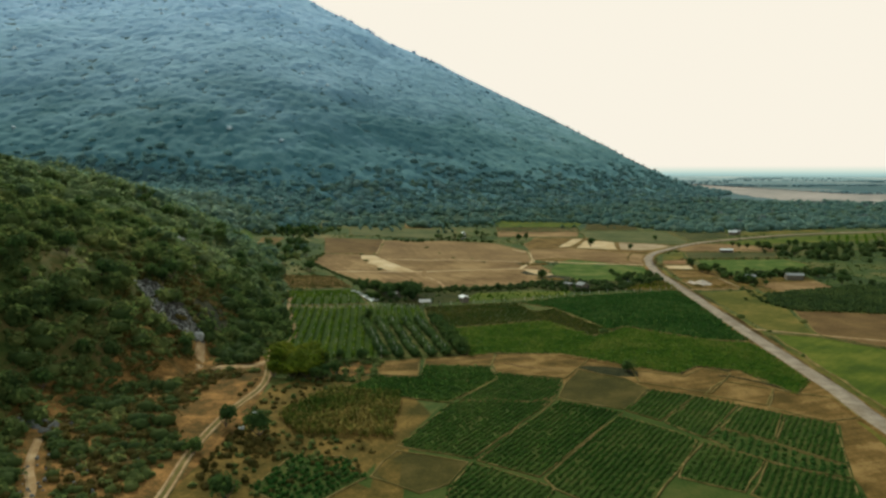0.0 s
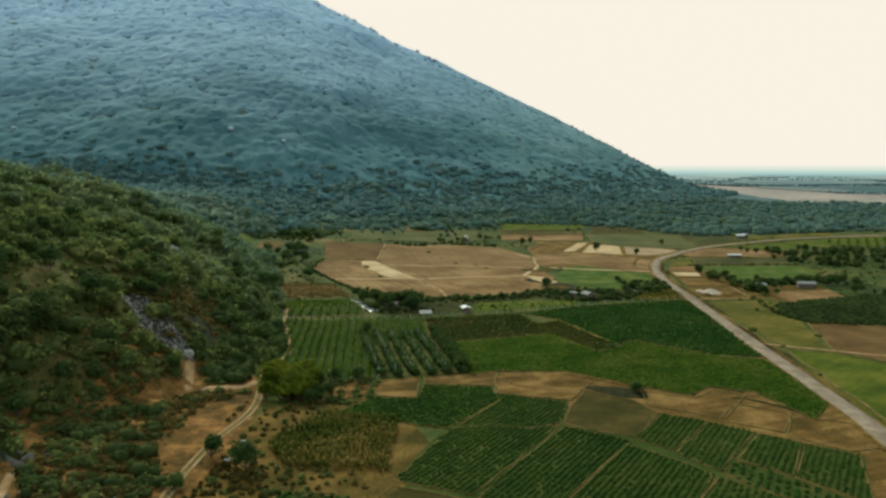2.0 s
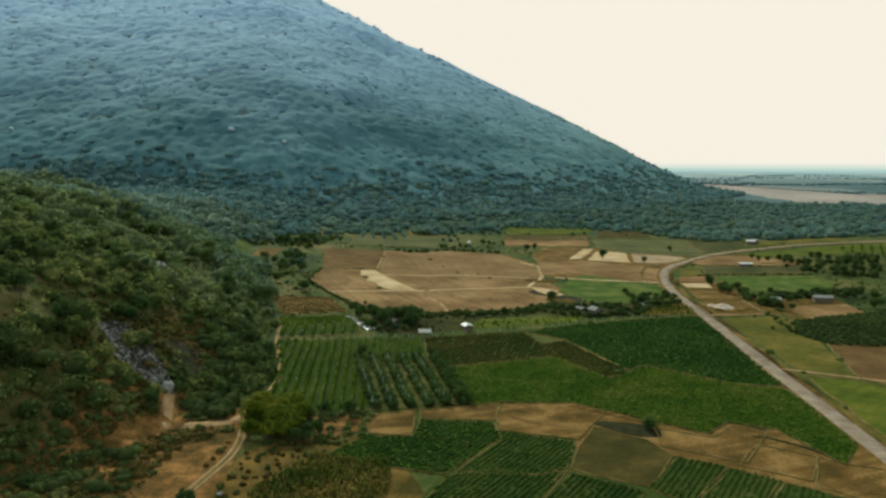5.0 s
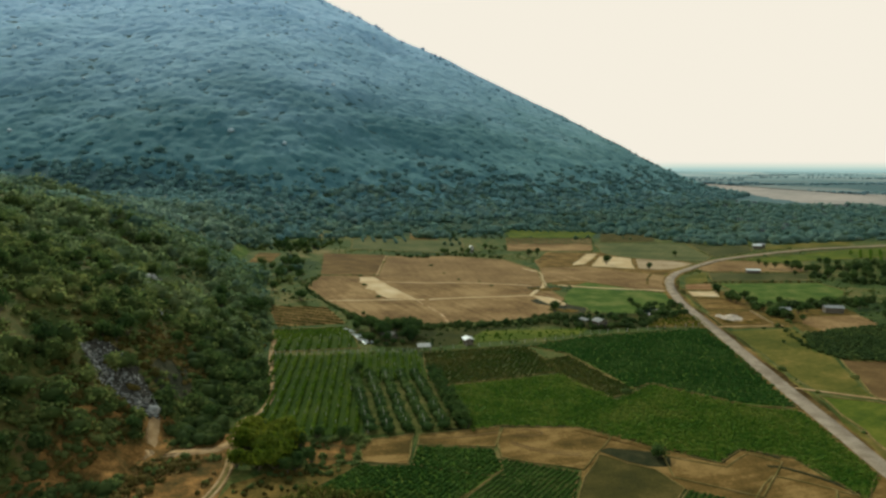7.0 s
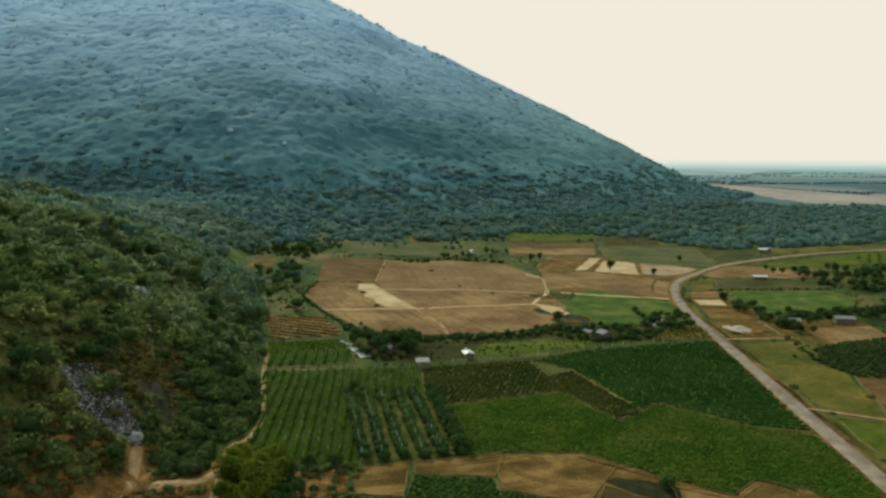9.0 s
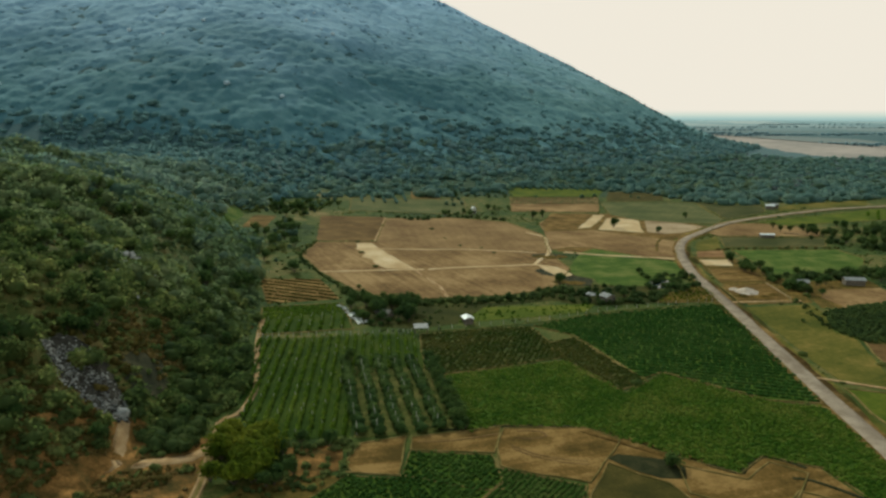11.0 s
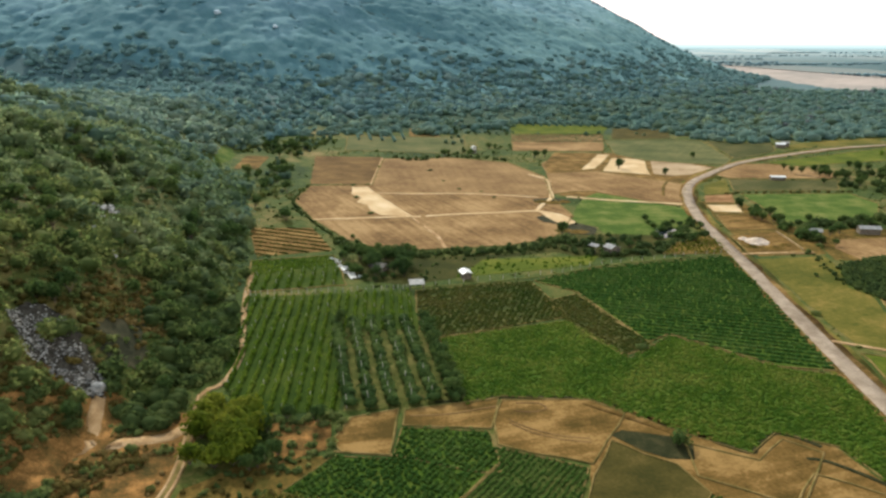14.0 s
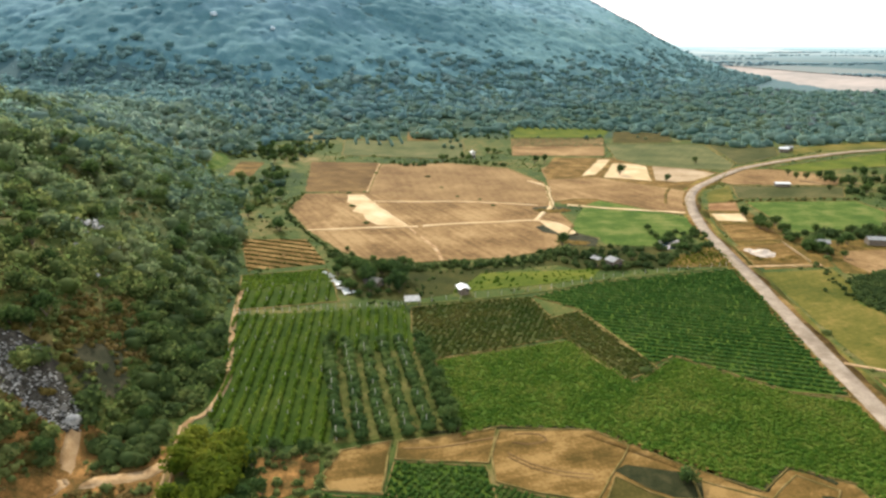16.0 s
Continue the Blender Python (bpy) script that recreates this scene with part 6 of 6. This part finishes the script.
def sheet_tunnel(x0, y0, x1, y1, w, h, label):
    """A low hooped growing tunnel under plastic sheet."""
    L = math.hypot(x1 - x0, y1 - y0)
    ob = thing("tunnel", pose((x0 + x1) / 2, (y0 + y1) / 2, 0, 0, 0, math.degrees(math.atan2(y1 - y0, x1 - x0))), label, "tunnel")
    n, m = 14, 10
    bm = bmesh.new()
    grid = [[bm.verts.new((-L / 2 + L * i / n, -math.cos(math.pi * j / m) * w / 2, math.sin(math.pi * j / m) * h * (1 - 0.06 * (i % 2)) - 0.02)) for j in range(m + 1)] for i in range(n + 1)]
    for i in range(n):
        for j in range(m):
            bm.faces.new((grid[i][j], grid[i + 1][j], grid[i + 1][j + 1], grid[i][j + 1]))
    bmesh.ops.solidify(bm, geom=list(bm.faces), thickness=0.02)
    part("sheet", bm, "sheet", ob)
    for i in (0, 5, 9, 14):
        bm = bmesh.new()
        for j in range(m):
            a, b = (Vector((-L / 2 + L * i / n, -math.cos(math.pi * q / m) * (w / 2 + 0.04), math.sin(math.pi * q / m) * (h + 0.04))) for q in (j, j + 1))
            bmesh.ops.create_cone(bm, cap_ends=True, segments=6, radius1=0.03, radius2=0.03, depth=(b - a).length, matrix=Matrix.Translation((a + b) / 2) @ (b - a).to_track_quat("Z", "Y").to_matrix().to_4x4())
        part("hoop", bm, "timber", ob)
    return ob


sheet_tunnel(-29.8, 235.5, -25.2, 227.2, 3.0, 1.4, "long white plastic sheet tunnel beside the vines")
sheet_tunnel(-24.6, 226.6, -22.0, 221.2, 3.4, 1.2, "short sagging white plastic sheet tunnel beside the vines")


def plastic_scrap(x, y, turn, w, d, seed):
    """A crumpled piece of white sheet lying on the ground."""
    rng = np.random.default_rng(seed)
    n = 7
    bm = bmesh.new()
    g = [[bm.verts.new(((i / n - 0.5) * w + rng.normal() * 0.1, (j / n - 0.5) * d + rng.normal() * 0.1, 0.08 + rng.uniform(0, 0.45))) for j in range(n + 1)] for i in range(n + 1)]
    for i in range(n):
        for j in range(n):
            if i in (0, n - 1) and j in (0, n - 1) or rng.uniform() < 0.06:
                continue
            bm.faces.new((g[i][j], g[i + 1][j], g[i + 1][j + 1], g[i][j + 1]))
    bmesh.ops.solidify(bm, geom=list(bm.faces), thickness=0.03)
    me = bpy.data.meshes.new("plastic_scrap")
    bm.to_mesh(me)
    bm.free()
    me.materials.append(MAT["sheet"])
    ob = tagged(new("plastic_scrap", me), "crumpled white plastic sheet lying beside the vines", "plastic sheet", "scraps of plastic sheet")
    ob.matrix_world = pose(x, y, float(height(x, y)) + 0.05, 0, 0, turn)
    return ob


for k in range(11):
    q = k / 10
    plastic_scrap(-30.6 + 8.6 * q + RNG.normal() * 0.7, 237.0 - 15.5 * q + RNG.normal() * 0.6, RNG.uniform(0, 180), RNG.uniform(0.8, 1.8), RNG.uniform(0.6, 1.3), 300 + k)
for x, y in ((-32.3, 108.4), (-32.0, 115.4)):
    tagged(plastic_scrap(x, y, 40, 0.9, 0.6, 320), "crumpled scrap of white plastic lying on the dry ground")
shed(147, 361.5, 85, 2.4, 6.0, 1.5, 0.35, "white_roof", "timber", "long shed with a white sheet roof")
shed(13, 436, 10, 2.2, 2.4, 3.4, 0.7, "white_roof", "wall", "tall narrow white hut at the field edge")
shed(190, 458, 75, 3.4, 4.6, 2.2, 0.7, "white_roof", "timber", "pale house beside the road", "house")
shed(195, 463, 60, 3.0, 4.0, 2.2, 0.7, "grey_roof", "timber", "grey roofed house beside the road", "house")
shed(118.5, 268, 75, 2.8, 3.8, 1.9, 0.6, "grey_roof", "timber", "small grey shed in the farm yard")
shed(137.5, 271.5, 80, 3.6, 6.0, 1.9, 0.6, "grey_roof", "timber", "low house with a pale grey roof in a yard", "house")

# ---------------------------------------------------------------- rocks
def boulder_mesh(seed, material="rock"):
    rng = np.random.default_rng(seed)
    bm = bmesh.new()
    bmesh.ops.create_icosphere(bm, subdivisions=2, radius=1.0)
    cuts = [(Vector(rng.normal(size=3)).normalized(), rng.uniform(0.55, 0.85)) for _ in range(9)]
    for v in bm.verts:
        for n, d in cuts:
            k = v.co.dot(n)
            if k > d:
                v.co -= n * (k - d)
        v.co *= 1 + rng.uniform(-0.05, 0.05)
    me = bpy.data.meshes.new("boulder")
    bm.to_mesh(me)
    bm.free()
    me.materials.append(MAT[material])
    return me


BOULDERS = [boulder_mesh(200 + k) for k in range(5)]
CRAGS = [boulder_mesh(240 + k, "pale_rock") for k in range(5)]
OUTCROPS = [boulder_mesh(220 + k, "slope_rock") for k in range(5)]


def boulder(x, y, s, k):
    ob = tagged(new("boulder", BOULDERS[k % 5]), "grey angular granite boulder lying on the slope", "boulder", "boulders on the slopes")
    ob.matrix_world = Matrix.Translation((x, y, float(height(x, y)) + s * 0.2)) @ Euler((RNG.uniform(0, 6), RNG.uniform(0, 6), RNG.uniform(0, 6))).to_matrix().to_4x4() @ Matrix.Diagonal((s, s * RNG.uniform(0.6, 1.0), s * RNG.uniform(0.5, 0.8), 1))


def drape(name, label, poly, material, lift, seed, category="ground", cell=0.8):
    """A patch of soil that follows the slope, with a ragged edge."""
    p = np.array(poly, float)
    xs, ys = np.arange(p[:, 0].min() - 1, p[:, 0].max() + 1, cell), np.arange(p[:, 1].min() - 1, p[:, 1].max() + 1, cell)
    gx, gy = np.meshgrid(xs, ys)
    gx, gy = gx + RNG.uniform(-0.3, 0.3, gx.shape) * cell, gy + RNG.uniform(-0.3, 0.3, gy.shape) * cell
    wx, wy = gx + (fbm(gx, gy, 3.0, seed) - 0.5) * 3, gy + (fbm(gx, gy, 3.0, seed + 5) - 0.5) * 3
    ok = inside(wx, wy, poly).ravel()
    v = np.stack([gx, gy, height(gx, gy) + lift + 0.1 * fbm(gx, gy, 1.5, seed)], 2).reshape(-1, 3)
    nx, ny = len(xs), len(ys)
    i = (np.arange(ny - 1)[:, None] * nx + np.arange(nx - 1)[None]).ravel()
    return tagged(new(name, make_mesh(name, v, np.stack([i, i + 1, i + nx + 1, i + nx], 1)[ok[i]], material, True)), label, category, kind="structure")


drape("scree_bed", "dark grey stony ground under the scree", SCREE, "scree_soil", 0.10, 61)
drape("bare_slope", "bare orange soil at the foot of the scree", ORANGE, "scrub_soil", 0.10, 67)
drape("dark_ground_patch", "dark grey ground beside the scree", DARK_PATCH, "dark_olive_soil", 0.14, 63)


def scree_places(n, edge=0.0):
    p = np.array(SCREE)
    x, y = RNG.uniform(p[:, 0].min(), p[:, 0].max(), n * 4), RNG.uniform(p[:, 1].min(), p[:, 1].max(), n * 4)
    k = inside(x, y, SCREE) & (fbm(x, y, 4.5, 64) + 0.25 * RNG.uniform(size=x.shape) > 0.52 + edge)
    return x[k][:n], y[k][:n]


for k, (x, y) in enumerate(zip(*scree_places(110, 0.04))):
    boulder(float(x), float(y), RNG.uniform(0.2, 1.0) ** 3 * 0.5 + 0.12, k)
pale_boulder = tagged(new("boulder", boulder_mesh(207, "pale_rock")), "large pale grey boulder at the foot of the scree", "boulder", "boulders on the slopes")
pale_boulder.matrix_world = Matrix.Translation((-53.4, 150.8, float(height(-53.4, 150.8)) + 0.5)) @ Euler((0.3, 0.2, 0.8)).to_matrix().to_4x4() @ Matrix.Diagonal((1.5, 1.2, 1.0, 1))
boulder(-55.4, 151.6, 0.8, 1)
for k in range(40):
    boulder(RNG.uniform(-60, -42), RNG.uniform(82, 112), RNG.uniform(0.2, 0.5), k)
x, y = scree_places(900, 0.03)
r = sizes(0.06, 0.28, len(x))
vt, ft = cores(np.stack([x, y, height(x, y) + 0.14 + r * 0.2], 1), np.stack([r, r * RNG.uniform(0.6, 1, len(x)), r * 0.7], 1), ICO1, RNG, 0.35, 1.0)
tagged(new("rubble", make_mesh("rubble", vt, ft, "pale_rock")), "grey broken rubble spread down the gully", "rubble", kind="stuff")


def heap(x, y, r, h, label, name="sand_heap", material="sand", wide=1.0):
    bm = bmesh.new()
    bmesh.ops.create_icosphere(bm, subdivisions=4, radius=1.0)
    for v in list(bm.verts):
        k = max(0.0, 1 - math.hypot(v.co.x, v.co.y) ** 1.3)
        lump = noise.noise(v.co * 2.3) * 0.25
        v.co = Vector((v.co.x * r * wide * (1 + lump), v.co.y * r * (1 + lump * 0.7), h * k * (1 + lump) if v.co.z > 0 else -0.2))
    me = bpy.data.meshes.new(name)
    bm.to_mesh(me)
    bm.free()
    me.materials.append(MAT[material])
    ob = tagged(new(name, me), label, name.replace("_", " "))
    ob.location = (x, y, 0.06)


heap(97.5, 260.5, 3.6, 1.5, "pale heap of sand dumped in the yard")
heap(94.6, 264, 1.6, 0.7, "small pale heap of sand in the yard")


for x, y, r, wide in ((94, 255.5, 1.6, 1.8), (100, 254, 1.8, 1.9), (104.5, 257, 1.7, 1.2), (37, 315.5, 2.0, 1.6), (41, 314.2, 2.6, 1.5), (45.5, 315.5, 1.8, 1.5), (39.5, 273, 2.0, 1.6), (44, 271.5, 2.4, 1.5), (-35.5, 338.5, 1.0, 3.4), (-30.5, 332, 0.9, 2.0)):
    heap(x, y, r, 0.8 if r > 1.5 else 0.5, "low mound of dark weedy earth at the field edge", "earth_mound", "clearing" if r > 1.5 else "brown", wide)


def post_line(pts, every, label):
    """A line of rough wooden posts."""
    line = smooth_line(pts, every)
    ob = thing("post_fence", Matrix.Translation((line[0][0], line[0][1], float(height(*line[0])))), label, "fence")
    bm = bmesh.new()
    bmesh.ops.create_cone(bm, cap_ends=True, segments=6, radius1=0.075, radius2=0.06, depth=1.5)
    me = bpy.data.meshes.new("post")
    bm.to_mesh(me)
    bm.free()
    me.materials.append(MAT["pale_wood"])
    for x, y in line:
        o = new("post", me)
        o.parent = ob
        o.location = (x - line[0][0] + RNG.normal() * 0.1, y - line[0][1] + RNG.normal() * 0.1, float(height(x, y)) - float(height(*line[0])) + 0.55)
        o.rotation_euler = (RNG.normal() * 0.06, RNG.normal() * 0.06, RNG.uniform(0, 3))


post_line([(-6, 218.2), (10, 222.2), (30, 229.2), (45, 237.2), (70, 245.2), (82, 248.5)], 3.1, "line of pale wooden posts along the farm path")
post_line([(-45.5, 204.6), (-30, 209.4), (-8, 216)], 1.6, "line of pale wooden posts between the vine fields")


def vine_posts(poly, angle, spacing, every, label, tall=1.7):
    """Posts standing in the vine rows, one thing for each row."""
    x, y, row = rows_in(poly, angle, spacing, every, 0.1, 0.25)
    bm = bmesh.new()
    bmesh.ops.create_cone(bm, cap_ends=True, segments=6, radius1=0.07, radius2=0.055, depth=tall)
    me = bpy.data.meshes.new("post")
    bm.to_mesh(me)
    bm.free()
    me.materials.append(MAT["pale_wood"])
    for i in np.unique(row):
        k = np.nonzero(row == i)[0]
        base = Vector((x[k[0]], y[k[0]], float(height(x[k[0]], y[k[0]]))))
        ob = thing("vine_posts", Matrix.Translation(base), label, "posts", "rows of vine posts")
        for q in k:
            o = new("post", me)
            o.parent = ob
            o.location = (x[q] - base.x, y[q] - base.y, float(height(x[q], y[q])) - base.z + tall / 2 - 0.25)
            o.rotation_euler = (RNG.normal() * 0.05, RNG.normal() * 0.05, RNG.uniform(0, 3))


vine_posts([(-48.6, 218.6), (-28.8, 231), (-24, 217.5), (-45.5, 207.5)], 97, 2.8, 3.4, "row of pale wooden posts among short vine rows")
vine_posts(FIELDS[9][1], 96, 2.1, 8.0, "row of pale wooden posts among long vine rows")
vine_posts([(-21, 190.5), (-4, 196), (4, 159.5), (-15, 155.5)], 103, 3.75, 4.2, "row of tall pale posts among the orchard trees", 2.9)


def yard_wall(x0, y0, x1, y1, label):
    """A low pale wall with a coping."""
    L = math.hypot(x1 - x0, y1 - y0)
    ob = thing("yard_wall", pose((x0 + x1) / 2, (y0 + y1) / 2, 0, 0, 0, math.degrees(math.atan2(y1 - y0, x1 - x0))), label, "wall")
    bm = bmesh.new()
    box(bm, -L / 2, L / 2, -0.09, 0.09, -0.2, 0.38)
    part("wall_body", bm, "tan_light", ob)
    bm = bmesh.new()
    box(bm, -L / 2 - 0.05, L / 2 + 0.05, -0.12, 0.12, 0.38, 0.44, 0.02)
    part("coping", bm, "tan_light", ob)


yard_wall(108.7, 273, 107.9, 252.4, "low pale wall closing the yard")
yard_wall(160, 373, 168, 365, "low pale wall behind the long shed")

for k in range(26):
    boulder(RNG.uniform(-66, -60), RNG.uniform(102.5, 108), RNG.uniform(0.4, 1.2), k)
for k in range(30):
    boulder(RNG.uniform(-57, -46), RNG.uniform(82, 96), RNG.uniform(0.15, 0.45), k)

# pale outcrops on the mountain and the hill
def outcrop(x, y, s, lift, k):
    ob = tagged(new("rock_outcrop", (OUTCROPS if y > 300 else CRAGS)[k % 5]), "pale grey rock outcrop among the trees of the slope", "rock", "rock outcrops on the slopes")
    ob.matrix_world = Matrix.Translation((x, y, float(height(x, y)) + lift)) @ Matrix.Rotation(RNG.uniform(0, 6), 4, "Z") @ Matrix.Diagonal((s * RNG.uniform(0.8, 1.5), s, s * RNG.uniform(0.7, 1.0), 1))


for k in range(46):
    x, y = RNG.uniform(-700, -120), RNG.uniform(680, 1200)
    outcrop(x, y, RNG.uniform(1.5, 3.2), 2.4, k)
for k in range(26):
    outcrop(-78.5 + RNG.normal() * 2.2, 210 + RNG.normal() * 3, RNG.uniform(0.3, 0.9), 0.7, k)
for k, (x, y) in enumerate(((-73, 201.3), (-74, 203), (-63.6, 218.3), (-68.6, 190.9), (-69.5, 192), (-71, 206), (-76, 198))):
    outcrop(x, y, RNG.uniform(0.4, 0.75), 0.8, k)
